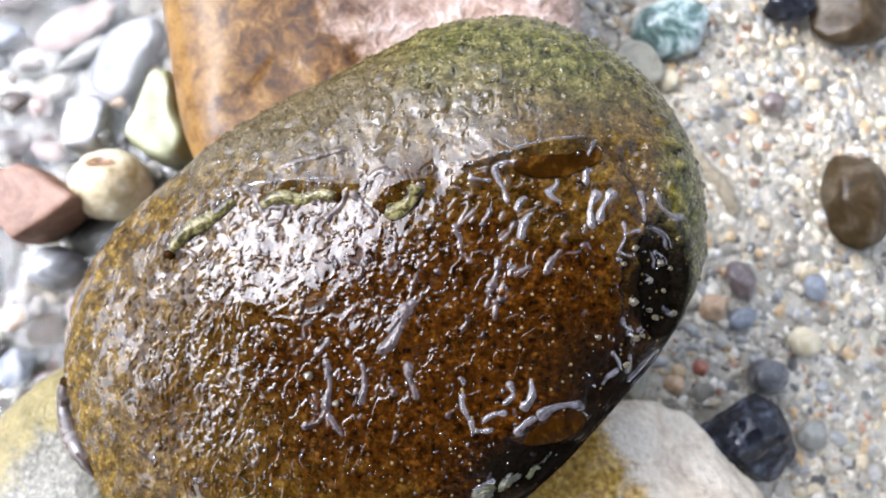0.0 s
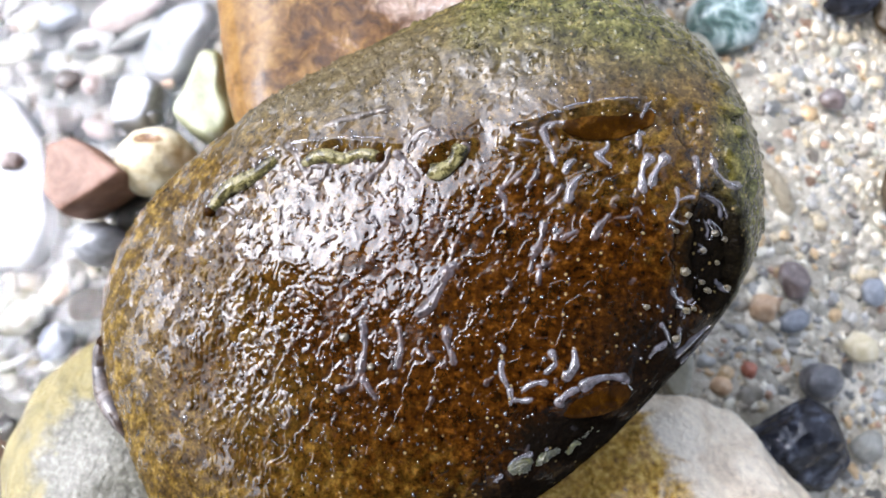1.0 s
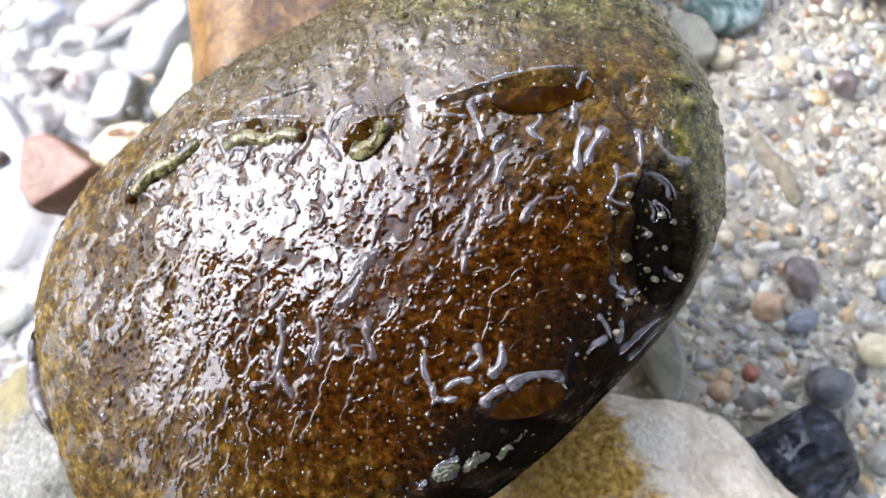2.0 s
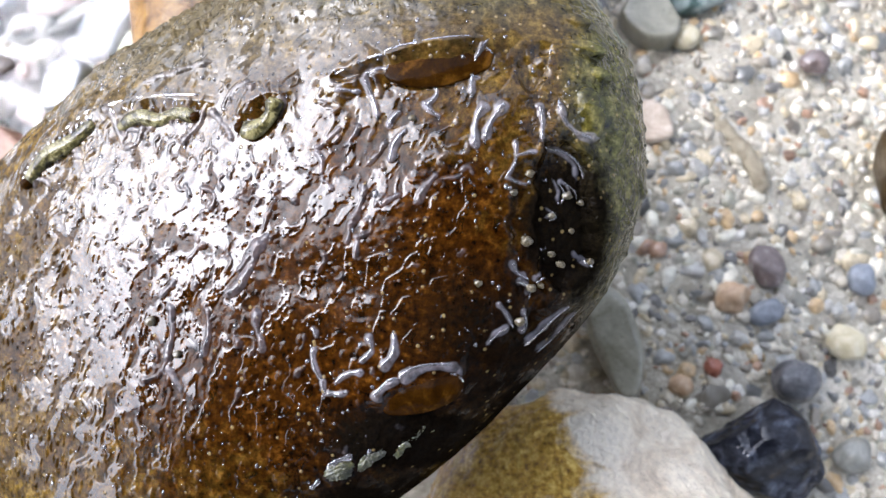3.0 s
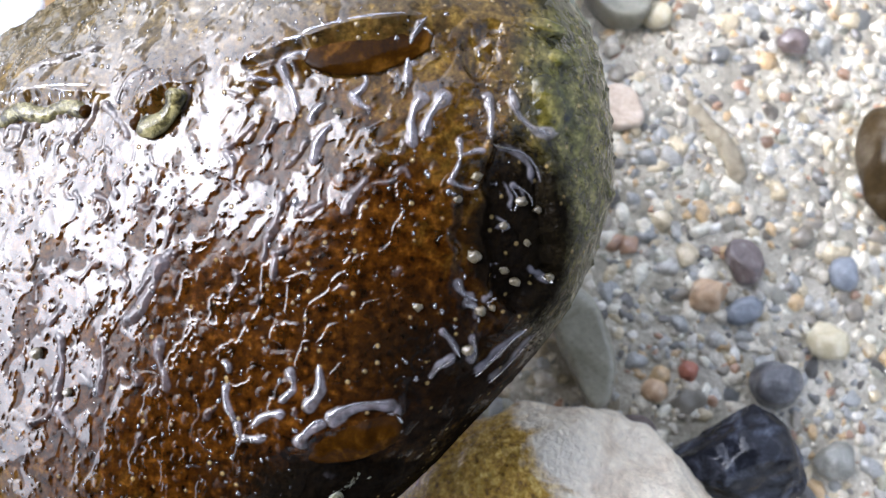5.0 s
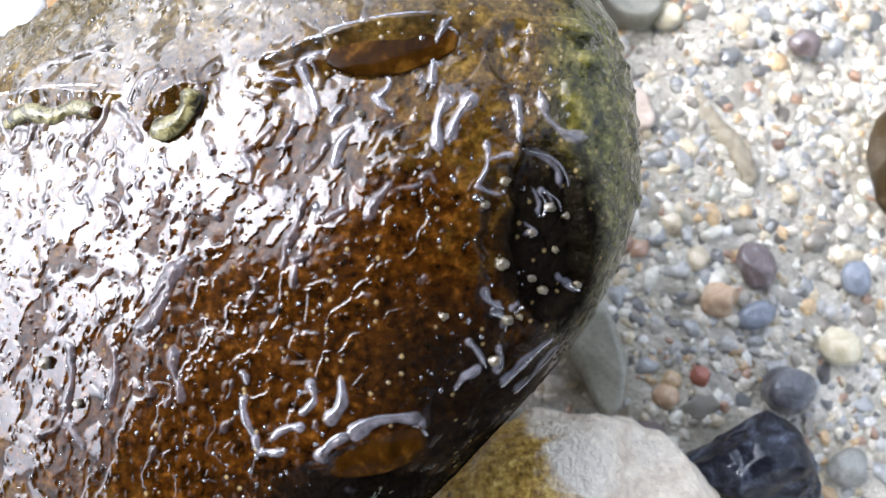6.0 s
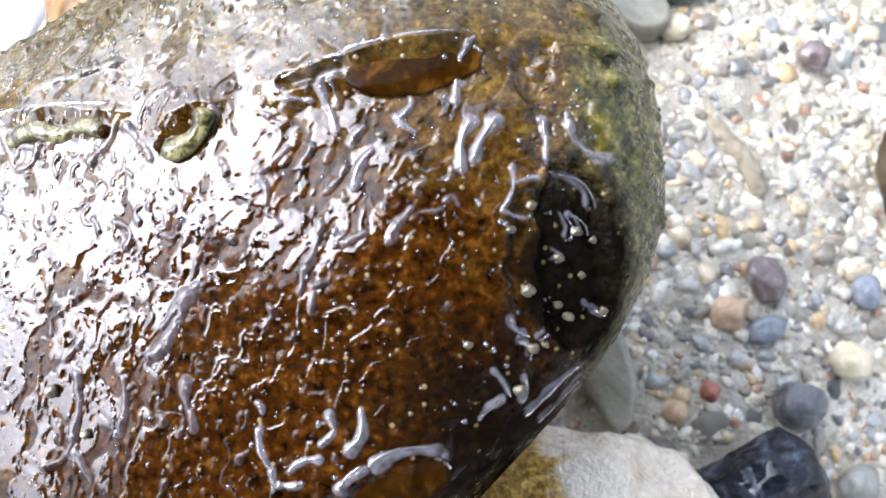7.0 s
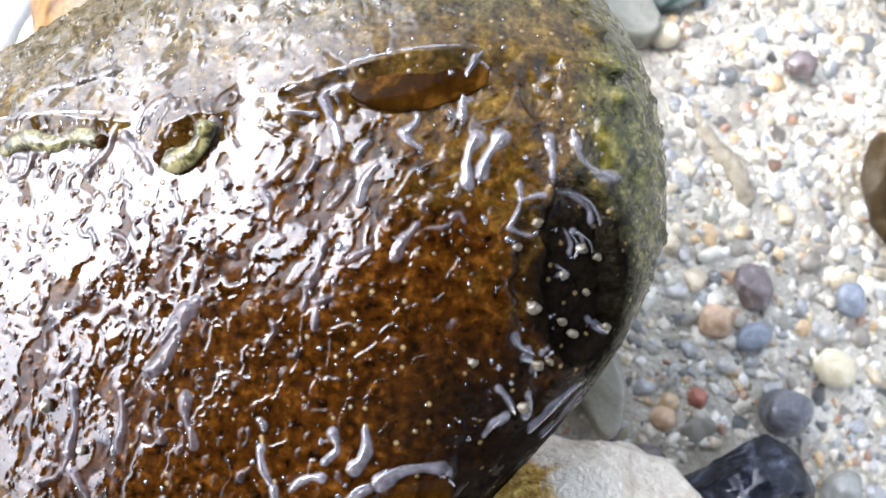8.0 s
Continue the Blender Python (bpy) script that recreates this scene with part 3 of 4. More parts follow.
def build_cobble():
    # a square net laid over the round top, finest at the rim; a coarse bowl closes it below
    many, under = 840, 24
    s = np.linspace(-1, 1, many)
    a, b = np.meshgrid(s, s, indexing="ij")
    wide = np.abs(a) > np.abs(b)
    r = np.where(wide, a, b)
    safe = np.where(np.abs(r) < 1e-12, 1e-12, r)
    turn = np.where(wide, math.pi / 4 * b / safe, math.pi / 2 - math.pi / 4 * a / safe)
    turn = np.where(r < 0, turn + math.pi, turn)
    rho = 1 - (1 - np.abs(r)) ** 1.3
    x = COBBLE_AT[0] + rho * reach(turn) * 0.962 * np.cos(turn)
    y = COBBLE_AT[1] + rho * reach(turn) * 0.962 * np.sin(turn)

    def plain(rr, tt):
        px = COBBLE_AT[0] + rr * reach(tt) * 0.962 * np.cos(tt)
        py = COBBLE_AT[1] + rr * reach(tt) * 0.962 * np.sin(tt)
        return np.stack([px, py, COBBLE_AT[2] + dome(rr, px, py)], -1)

    p, e = plain(rho, turn), 0.002
    mid = np.clip(rho, 0.01, 1 - e)
    nrm = np.cross(plain(mid + e, turn) - plain(mid - e, turn), plain(mid, turn + e) - plain(mid, turn - e))
    nrm /= np.maximum(1e-12, np.linalg.norm(nrm, axis=2)[..., None])
    flat = p.reshape(-1, 3)
    wet = film_mask(flat)
    welts, milk = ridges(flat[:, 0], flat[:, 1])
    p = p + nrm * (cobble_relief(flat, wet, welts).reshape(x.shape) - pocket_depth(x, y))[..., None]
    k = np.arange(many - 1)
    loop = np.concatenate([k * many, (many - 1) * many + k, (many - 1 - k) * many + many - 1, many - 1 - k])
    i, j = np.meshgrid(k, k, indexing="ij")
    n0 = (i * many + j).ravel()
    quads = [np.stack([n0, n0 + many, n0 + many + 1, n0 + 1], -1)]
    verts, ring = [p.reshape(-1, 3)], loop
    edge, count = p.reshape(-1, 3)[loop], many * many
    for step in range(1, under + 1):
        u = 1 - (step / (under + 0.3)) ** 1.6
        row = edge.copy()
        row[:, :2] = COBBLE_AT[:2] + (edge[:, :2] - COBBLE_AT[:2]) * u
        row[:, 2] = edge[:, 2] + 0.14 * (row[:, 0] - edge[:, 0]) - 0.052 * (1 - u ** 2.6) ** 0.5
        verts.append(row)
        nxt = np.arange(count, count + len(loop))
        quads.append(np.stack([ring, nxt, np.roll(nxt, -1), np.roll(ring, -1)], -1)[:, ::-1])
        ring, count = nxt, count + len(loop)
    verts, quads = np.concatenate(verts) - COBBLE_AT, np.concatenate(quads)
    me = bpy.data.meshes.new("cobble")
    me.vertices.add(len(verts))
    me.vertices.foreach_set("co", verts.astype(np.float32).ravel())
    me.loops.add(quads.size)
    me.loops.foreach_set("vertex_index", quads.astype(np.int32).ravel())
    me.polygons.add(len(quads))
    me.polygons.foreach_set("loop_start", np.arange(0, quads.size, 4, dtype=np.int32))
    me.polygons.foreach_set("use_smooth", np.ones(len(quads), bool))
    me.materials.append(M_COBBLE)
    for name, values in (("film", np.maximum(wet, milk)), ("milk", milk)):
        me.attributes.new(name, "FLOAT", "POINT").data.foreach_set("value", np.concatenate([values, np.zeros(len(verts) - len(wet))]).astype(np.float32))
    me.update(calc_edges=True)
    ob = new("cobble", me)
    ob.location = COBBLE_AT
    return tagged(ob, "oval wet brown cobble coated in algae and slime, propped on stones", "stone")


COBBLE = build_cobble()


def face_heights(x, y):
    """The cobble's upper face at arrays x, y in metres, pockets and ripples included."""
    dx, dy = x - COBBLE_AT[0], y - COBBLE_AT[1]
    rho = np.minimum(0.999, np.hypot(dx, dy) / (0.962 * reach(np.arctan2(dy, dx))))
    z = COBBLE_AT[2] + dome(rho, x, y)
    return z + cobble_relief(np.stack([x, y, z], -1)) - pocket_depth(x, y)


def face_z(x, y):
    return float(face_heights(np.array([x]), np.array([y]))[0])


def tube(points, widths, sides=8, flat=1.0):
    """A round strand through points, with its half width at each; flat squashes it upright."""
    pts = [Vector(p) for p in points]
    verts, faces = [], []
    for n, (p, w) in enumerate(zip(pts, widths)):
        way = (pts[min(n + 1, len(pts) - 1)] - pts[max(n - 1, 0)]).normalized()
        side = way.cross(Vector((0, 0, 1))).normalized()
        lift = side.cross(way)
        for k in range(sides):
            a = 2 * math.pi * k / sides
            verts.append(p + side * (math.cos(a) * w) + lift * (math.sin(a) * w * flat))
    for n in range(len(pts) - 1):
        for k in range(sides):
            a, b = n * sides + k, n * sides + (k + 1) % sides
            faces.append((a, b, b + sides, a + sides))
    faces += [tuple(range(sides))[::-1], tuple(range((len(pts) - 1) * sides, len(pts) * sides))]
    return verts, faces


def strand(x0, y0, x1, y1, bend, width, seed, broad=1.0):
    """A curled ridge of slime that stands on the cobble's face, in mm."""
    xs, ys, ws = (np.array(v) / 1000 for v in curl(x0, y0, x1, y1, bend, width, seed, 21))
    ws = ws * broad
    zs = face_heights(xs, ys) - ws * 0.05
    # even out the height along the strand
    for _ in range(4):
        zs[1:-1] = (zs[:-2] + 2 * zs[1:-1] + zs[2:]) / 4
    pts = [Vector((x, y, z)) - Vector(COBBLE_AT) for x, y, z in zip(xs, ys, zs)]
    return tube(pts, ws, 12, 0.36)


EDGES = [(-54.5, 20.0, -40.0, 31.8, -0.6, 0.5), (-38.0, 31.8, -18.5, 32.0, -0.5, 0.45), (4.8, 34.6, 17.6, 38.6, -0.3, 0.45)]
for count, row in enumerate(UPPER + LOWER[:10] + RIGHT + RIMS):
    part("slime_ridge", *strand(*row, count, 1.0 if row in RIMS else 0.52), M_SLIME, COBBLE, "raised curl of clear grey slime")

# teeth of slime along the lips
blobs = random.Random(31)
for x0, y0, x1, y1, _, w in EDGES:
    many = int(math.hypot(x1 - x0, y1 - y0) / 1.1)
    for k in range(many):
        t = (k + blobs.uniform(0.0, 1.0)) / many
        if blobs.random() < 0.45:
            continue
        x, y = x0 + (x1 - x0) * t, y0 + (y1 - y0) * t + blobs.uniform(-0.5, 0.3)
        part("slime_tooth", *strand(x, y, x + blobs.uniform(-0.2, 0.3), y - blobs.uniform(0.3, 1.1), 0.05, blobs.uniform(0.2, 0.45), 900 + k), M_SLIME, COBBLE)

# beads of water and slime, too many to count
def build_beads():
    rng = np.random.RandomState(12)
    v, f = ball(2)
    many = 1300
    x, y = rng.uniform(-0.055, 0.044, many), rng.uniform(-0.03, 0.046, many)
    dx, dy = x - COBBLE_AT[0], y - COBBLE_AT[1]
    keep = np.hypot(dx, dy) < 0.8 * reach(np.arctan2(dy, dx))
    x, y = x[keep], y[keep]
    z = face_heights(x, y)
    vs, fs = [], []
    for n in range(len(x)):
        r = min(0.00042, 0.00006 + rng.exponential(0.00007))
        p = v * (1 + 0.25 * rng.uniform(-1, 1, (len(v), 1))) * np.array([1, rng.uniform(0.6, 1.7), 0.5]) * r
        vs.append(p + np.array([x[n], y[n], z[n] + r * 0.15]) - COBBLE_AT)
        fs.append(f + n * len(v))
    ob = part("beading", np.concatenate(vs), np.concatenate(fs), M_SLIME, COBBLE)
    tagged(ob, "tiny clear beads of slime and water", kind="stuff")


build_beads()

# a tuft of green algae with flakes of pale slime low on the dark side
M_TUFT = mineral("wet olive-green algae", [(0.3, (0.008, 0.008, 0.002)), (0.5, (0.04, 0.04, 0.008)), (0.7, (0.12, 0.115, 0.03))], 420, 0.45, 0.8, 0.0012, 0.35)
for count, (x, y, z, a, b, c, turn) in enumerate([(19.0, -17.4, 103.9, 2.4, 1.6, 1.4, 36), (15.6, -19.2, 104.7, 2.6, 1.7, 1.4, 20), (12.0, -21.2, 105.4, 2.4, 1.6, 1.2, 55), (8.0, -23.8, 106.0, 2.0, 1.4, 1.0, 35)]):
    p, f = stone_shape((a / 1000, b / 1000, c / 1000), 720 + count, sub=5, rough=0.35, fine=0.22)
    way = math.radians(turn)
    p = p @ np.array([[math.cos(way), math.sin(way), 0], [-math.sin(way), math.cos(way), 0], [0, 0, 1]])
    part("algae_tuft", p + np.array((x, y, z)) / 1000 - COBBLE_AT, f, M_TUFT, COBBLE, "lump of wet olive-green algae")
for count, row in enumerate([(9.6, -21.4, 6.0, -24.4, 0.5, 1.1), (12.4, -20.6, 11.8, -22.6, 0.2, 0.7), (4.6, -25.4, 3.6, -27.2, 0.2, 0.9)]):
    part("slime_flake", *strand(*row, 760 + count, 0.9), M_SLIME, COBBLE, "pale flake of slime on algae")

# pale grains of sand stuck in the slime, centre in mm and radius
GRAINS = [(34.1, 9.8, 1.05), (27.6, 3.5, 0.6), (38.9, 7.4, 0.75), (32.1, 16.4, 0.6), (37.6, 8.6, 0.6), (34.2, 19.2, 0.7), (39.6, 17.0, 0.8), (37.4, 13.8, 0.6), (40.3, 12.1, 0.5),
          (43.2, 8.4, 0.7), (34.9, 3.6, 0.8), (17.1, 27.0, 0.6), (41.5, 16.2, 0.6), (33.4, -1.2, 0.8), (36.2, 4.0, 0.6), (-24.2, -3.6, 1.0), (-19.0, -8.5, 0.8)]
M_GRAIN = mineral("wet pale sand grain", [(0.3, (0.025, 0.018, 0.007)), (0.6, (0.085, 0.066, 0.032))], 500, 0.3, 0.7, 0.0001)
for count, (x, y, r) in enumerate(GRAINS):
    p, f = stone_shape((r / 1150, r / 1150 * 0.85, r / 1150 * 0.7), 200 + count, sub=3, rough=0.3)
    z = face_z(x / 1000, y / 1000)
    part("sand_grain", p + np.array((x / 1000, y / 1000, z + r / 2500)) - COBBLE_AT, f, M_GRAIN, COBBLE, "pale round sand grain stuck in slime")

# ---- small animals on the cobble ----
M_LARVA = mineral("olive-grey larva skin", [(0.36, (0.012, 0.010, 0.003)), (0.5, (0.095, 0.078, 0.02)), (0.62, (0.30, 0.26, 0.11))], 620, 0.4, 0.5, 0.001, 0.4)
M_LEECH = mineral("brown-grey leech skin", [(0.3, (0.02, 0.013, 0.009)), (0.55, (0.055, 0.038, 0.028)), (0.7, (0.12, 0.095, 0.08))], 260, 0.25, 1.0, 0.0002, 0.3)
M_PUPA = mineral("chestnut pupa skin", [(0.3, (0.004, 0.0016, 0.0003)), (0.52, (0.019, 0.0072, 0.0008)), (0.7, (0.075, 0.032, 0.004))], 200, 0.5, 0.06, 0.0002, 0.25)


for dim in (M_LARVA, M_LEECH):
    dim.node_tree.nodes["Principled BSDF"].inputs["IOR"].default_value = 1.15
M_PUPA.node_tree.nodes["Principled BSDF"].inputs["Specular IOR Level"].default_value = 0.0


def larva(name, path, radius, material, label, category, rings=9, fringe=0, flat=0.55):
    """A segmented body along a path of points in metres; its rings swell and pinch."""
    pts = [Vector(p) for p in path]
    steps = rings * 6
    way, widths = [], []
    for n in range(steps + 1):
        t = n / steps * (len(pts) - 1)
        i = min(int(t), len(pts) - 2)
        u = t - i
        a, b, c, d = pts[max(i - 1, 0)], pts[i], pts[i + 1], pts[min(i + 2, len(pts) - 1)]
        way.append(0.5 * (2 * b + (c - a) * u + (2 * a - 5 * b + 4 * c - d) * u * u + (3 * b - a - 3 * c + d) * u ** 3))
        s = n / steps
        full = min(1, 0.35 + 1.4 * math.sin(math.pi * (0.05 + 0.9 * s)))
        widths.append(radius * full * (0.965 + 0.035 * abs(math.sin(math.pi * rings * s))) * (1 + 0.16 * math.sin(9 * s + 40 * radius * 1000)))
    base = way[0].copy()
    ob = tagged(new(name), label, category, "larvae on the cobble" if name == "caddis_larva" else "")
    ob.location = base
    v, f = tube([p - base for p in way], widths, 14, flat)
    part("body", v, f, material, ob)
    head, hf = stone_shape((radius * 0.75, radius * 0.7, radius * 0.5), 71, sub=3, rough=0.05)
    part("head", head + np.array(way[0] - base) + np.array((0, 0, radius * 0.1)), hf, M_PUPA, ob, "dark brown head")
    for n in range(fringe):
        k = int((n + 0.5) / fringe * steps)
        along = (way[min(k + 1, steps)] - way[max(k - 1, 0)]).normalized()
        side = along.cross(Vector((0, 0, 1))).normalized() * -1
        a = way[k] - base + side * widths[k] * 0.75 + Vector((0, 0, widths[k] * 0.3))
        b = a + side * radius * 0.35 + Vector((0, 0, radius * 0.06))
        part("gill", *tube([a, (a + b) / 2 + along * radius * 0.06, b], [radius * 0.17, radius * 0.14, radius * 0.04], 6), M_SLIME, ob, "pale gill tuft")
    return ob


def on_face(rows, lift):
    return [(x / 1000, y / 1000, face_z(x / 1000, y / 1000) + lift) for x, y in rows]


larva("caddis_larva", on_face([(-52.5, 19.4), (-49.2, 23.6), (-44.5, 26.2), (-40.0, 29.6)], -0.0001), 0.0015, M_LARVA, "olive-grey larva with pale gills under a lip of slime", "larva", 8, 14)
larva("caddis_larva", on_face([(-19.5, 29.2), (-23.0, 30.2), (-26.5, 29.2), (-30.5, 30.0), (-34.5, 28.4)], -0.0001), 0.0013, M_LARVA, "slim olive-grey larva lying along a slime lip", "larva", 9, 0)
larva("caddis_larva", on_face([(-10.6, 26.6), (-8.6, 26.2), (-6.6, 27.2), (-5.2, 29.0), (-4.8, 30.8)], 0.0005), 0.0014, M_LARVA, "short curled greenish larva in a slime pocket", "larva", 6, 0)


def pupa(x0, y0, x1, y1, half, high, sink, seed, label):
    """A smooth case half sunk in slime, with a pale film along its upper edge; ends and half width in mm."""
    long = math.hypot(x1 - x0, y1 - y0) / 2000
    x, y = (x0 + x1) / 2000, (y0 + y1) / 2000
    z = face_z(x, y) + sink
    ob = tagged(new("chestnut_mound"), label, "pupa", "pupae on the cobble")
    ob.matrix_world = pose(x, y, z, 0, 0, math.degrees(math.atan2(y1 - y0, x1 - x0)))
    p, f = stone_shape((long, half / 1000, high / 1000), seed, sub=4, rough=0.1)
    part("case", p, f, M_PUPA, ob)
    rim, ws = [], []
    for n in range(19):
        a = math.pi * (0.97 - 0.94 * n / 18)
        rim.append((math.cos(a) * long * 0.98, math.sin(a) * half / 1000 * 0.95, high / 1000 * (0.25 + 0.1 * math.sin(n * 2.3))))
        ws.append(0.00018 * (0.7 + 0.5 * math.sin(n * 1.7 + seed) ** 2))
    part("film", *tube(rim, ws, 8, 0.7), M_SLIME, ob, "pale wet film along the edge")
    return ob


pupa(12.8, -13.6, 26.0, -10.4, 2.9, 1.5, -0.0002, 61, "smooth chestnut pupa half sunk in slime")
# an added mound in place of the brown hollow under the upper lip
pupa(12.6, 33.6, 28.6, 36.2, 3.1, 0.6, -0.0003, 62, "long chestnut mound standing in for the hollow under a slime lip")
larva("leech", [(-0.0800, -0.0055, 0.0835), (-0.0812, -0.0105, 0.0815), (-0.0790, -0.0155, 0.0830), (-0.0752, -0.0195, 0.0855), (-0.0715, -0.0240, 0.0860)], 0.0021, M_LEECH,
      "glossy brown-grey leech clinging to the cobble's edge", "leech", 11, 0, 0.8)


# ---- stones that carry and crowd the cobble ----
def prism_shape(outline, low, high, edge, seed, rough=0.03, lean=0.0, worn=0.2):
    """A flat stone from an outline in mm, between two heights in metres, with worn edges. Returns points and faces round its middle."""
    pts = np.array(outline, float) / 1000
    mid = pts.mean(0)
    if np.cross(pts[1] - pts[0], pts[2] - pts[1]).sum() < 0 and ((pts[:, 0] - mid[0]) * np.roll(pts[:, 1] - mid[1], -1) - np.roll(pts[:, 0] - mid[0], -1) * (pts[:, 1] - mid[1])).sum() < 0:
        pts = pts[::-1]
    for _ in range(3):
        nxt = np.roll(pts, -1, 0)
        pts = np.stack([(1 - worn) * pts + worn * nxt, worn * pts + (1 - worn) * nxt], 1).reshape(-1, 2)
    d = pts - mid
    size = np.hypot(*d.T)[:, None]
    levels = [(-1.0, 1 - lean * 0.5 - 0.15), (-0.6, 1 - lean * 0.3), (0.0, 1.0 - lean * 0.1), (0.55, 1.0)]
    rise = (high - low) / 2
    rows = [np.c_[d * k, np.full(len(d), (low + high) / 2 + h * rise)] for h, k in levels]
    for step in range(1, 6):
        a = step / 5 * math.pi / 2
        rows.append(np.c_[d * (1 - (1 - math.cos(a)) * edge / size), np.full(len(d), high - 0.45 * rise + 0.45 * rise * math.sin(a))])
    last = rows[-1][:, :2]
    for k in (0.85, 0.7, 0.55, 0.4, 0.25, 0.1):
        rows.append(np.c_[last * k, np.full(len(d), high)])
    v = np.concatenate(rows)
    n = len(d)
    v = np.concatenate([v, [[0, 0, high], [0, 0, low]]])
    ave = float(size.mean())
    v = v + np.stack([fractal(v / ave * 1.6 + seed, seed + a, 4) for a in range(3)], -1) * rough * ave
    f = [(r * n + k, r * n + (k + 1) % n, (r + 1) * n + (k + 1) % n, (r + 1) * n + k) for r in range(len(rows) - 1) for k in range(n)]
    f += [((len(rows) - 1) * n + k, (len(rows) - 1) * n + (k + 1) % n, len(v) - 2) for k in range(n)]
    f += [((k + 1) % n, k, len(v) - 1) for k in range(n)]
    return v, f, mid


def prism(name, outline, low, high, edge, seed, material, label, category="stone", **kw):
    v, f, mid = prism_shape(outline, low, high, edge, seed, **kw)
    ob = new(name, mesh_of(name, v, f, material))
    ob.location = (mid[0], mid[1], 0)
    return tagged(ob, label, category)


def stained(name, ground, stain, centre, radii, rough=0.45, coat=0.4, scale=60, relief=0.0006):
    """Stone with one uneven stained patch, placed in the stone's own space."""
    n = Nodes(name)
    where = n.add("ShaderNodeTexCoord").outputs["Object"]
    big = n.noise(where, scale, 4, 0.65, 0.8)
    fine = n.noise(where, scale * 9, 3, 0.7)
    d = n.tree.nodes.new("ShaderNodeVectorMath")
    d.operation = "SUBTRACT"
    n.link(where, d.inputs[0])
    d.inputs[1].default_value = centre
    e = n.tree.nodes.new("ShaderNodeVectorMath")
    e.operation = "DIVIDE"
    n.link(d.outputs[0], e.inputs[0])
    e.inputs[1].default_value = radii
    ln = n.tree.nodes.new("ShaderNodeVectorMath")
    ln.operation = "LENGTH"
    n.link(e.outputs[0], ln.inputs[0])
    fac = n.grey(n.maths("ADD", ln.outputs["Value"], n.maths("MULTIPLY", n.maths("SUBTRACT", big, 0.5), 1.3)), 0.85, 1.1, 1.0, 0.0)
    colour = n.mix(fac, n.ramp(big, ground), n.ramp(fine, stain))
    colour = n.mix(1.0, colour, n.ramp(fine, [(0.25, (0.82, 0.81, 0.8)), (0.75, (1.15, 1.15, 1.15))]), "MULTIPLY")
    height = n.maths("ADD", n.noise(where, scale * 5, 4, 0.65), n.maths("MULTIPLY", n.noise(where, scale * 1.5, 3), 0.7))
    return n.finish(colour, rough, n.bump(height, relief), coat, 0.1)


M_CREAM = stained("cream limestone with ochre stain", [(0.28, (0.40, 0.31, 0.22)), (0.40, (0.74, 0.62, 0.46)), (0.56, (0.92, 0.82, 0.65))], [(0.3, (0.20, 0.09, 0.008)), (0.5, (0.58, 0.33, 0.03)), (0.7, (0.80, 0.60, 0.17))],
                  (-0.021, 0.030, 0.018), (0.025, 0.023, 0.03), 0.4, 0.5, 75, 0.003)
M_OLIVE = stained("olive stone with grey crust", [(0.3, (0.10, 0.08, 0.02)), (0.5, (0.18, 0.145, 0.045)), (0.7, (0.23, 0.195, 0.075))], [(0.3, (0.06, 0.055, 0.035)), (0.5, (0.12, 0.112, 0.08)), (0.7, (0.20, 0.19, 0.15))],
                  (0.004, 0.008, 0.02), (0.021, 0.02, 0.03), 0.5, 0.15, 70, 0.0014)
def ochre_material():
    """Wet caramel rock: dark brown blotches, a pinkish pale top, glints on its pitted skin."""
    n = Nodes("wet ochre rock with pale top")
    where = n.add("ShaderNodeTexCoord").outputs["Object"]
    xyz = n.tree.nodes.new("ShaderNodeSeparateXYZ")
    n.link(where, xyz.inputs[0])
    big, mid, fine = n.noise(where, 42, 4, 0.6, 0.8), n.noise(where, 190, 4, 0.65, 0.5), n.noise(where, 900, 3, 0.7)
    caramel = n.ramp(mid, [(0.32, (0.078, 0.036, 0.006)), (0.5, (0.155, 0.080, 0.017)), (0.66, (0.21, 0.12, 0.034))])
    brown = n.ramp(mid, [(0.35, (0.03, 0.012, 0.003)), (0.55, (0.11, 0.052, 0.012)), (0.7, (0.21, 0.115, 0.03))])
    pink = n.ramp(mid, [(0.32, (0.19, 0.12, 0.085)), (0.5, (0.35, 0.255, 0.205)), (0.68, (0.52, 0.44, 0.39))])
    side = n.maths("ADD", xyz.outputs["X"], n.maths("MULTIPLY", n.maths("SUBTRACT", big, 0.5), 0.09))
    colour = n.mix(n.grey(side, -0.034, -0.014), caramel, brown)
    colour = n.mix(n.grey(side, 0.006, 0.022), colour, pink)
    colour = n.mix(1.0, colour, n.ramp(fine, [(0.25, (0.7, 0.68, 0.66)), (0.75, (1.25, 1.25, 1.25))]), "MULTIPLY")
    pits = n.add("ShaderNodeBump", {"Distance": 0.004})
    n.link(n.grey(side, -0.045, -0.01, 0.12, 0.85), pits.inputs["Strength"])
    n.link(mid, pits.inputs["Height"])
    return n.finish(colour, 0.5, n.bump(fine, 0.0004, 0.6, pits.outputs["Normal"]), 0.4, 0.08, 1.4, 1.1)


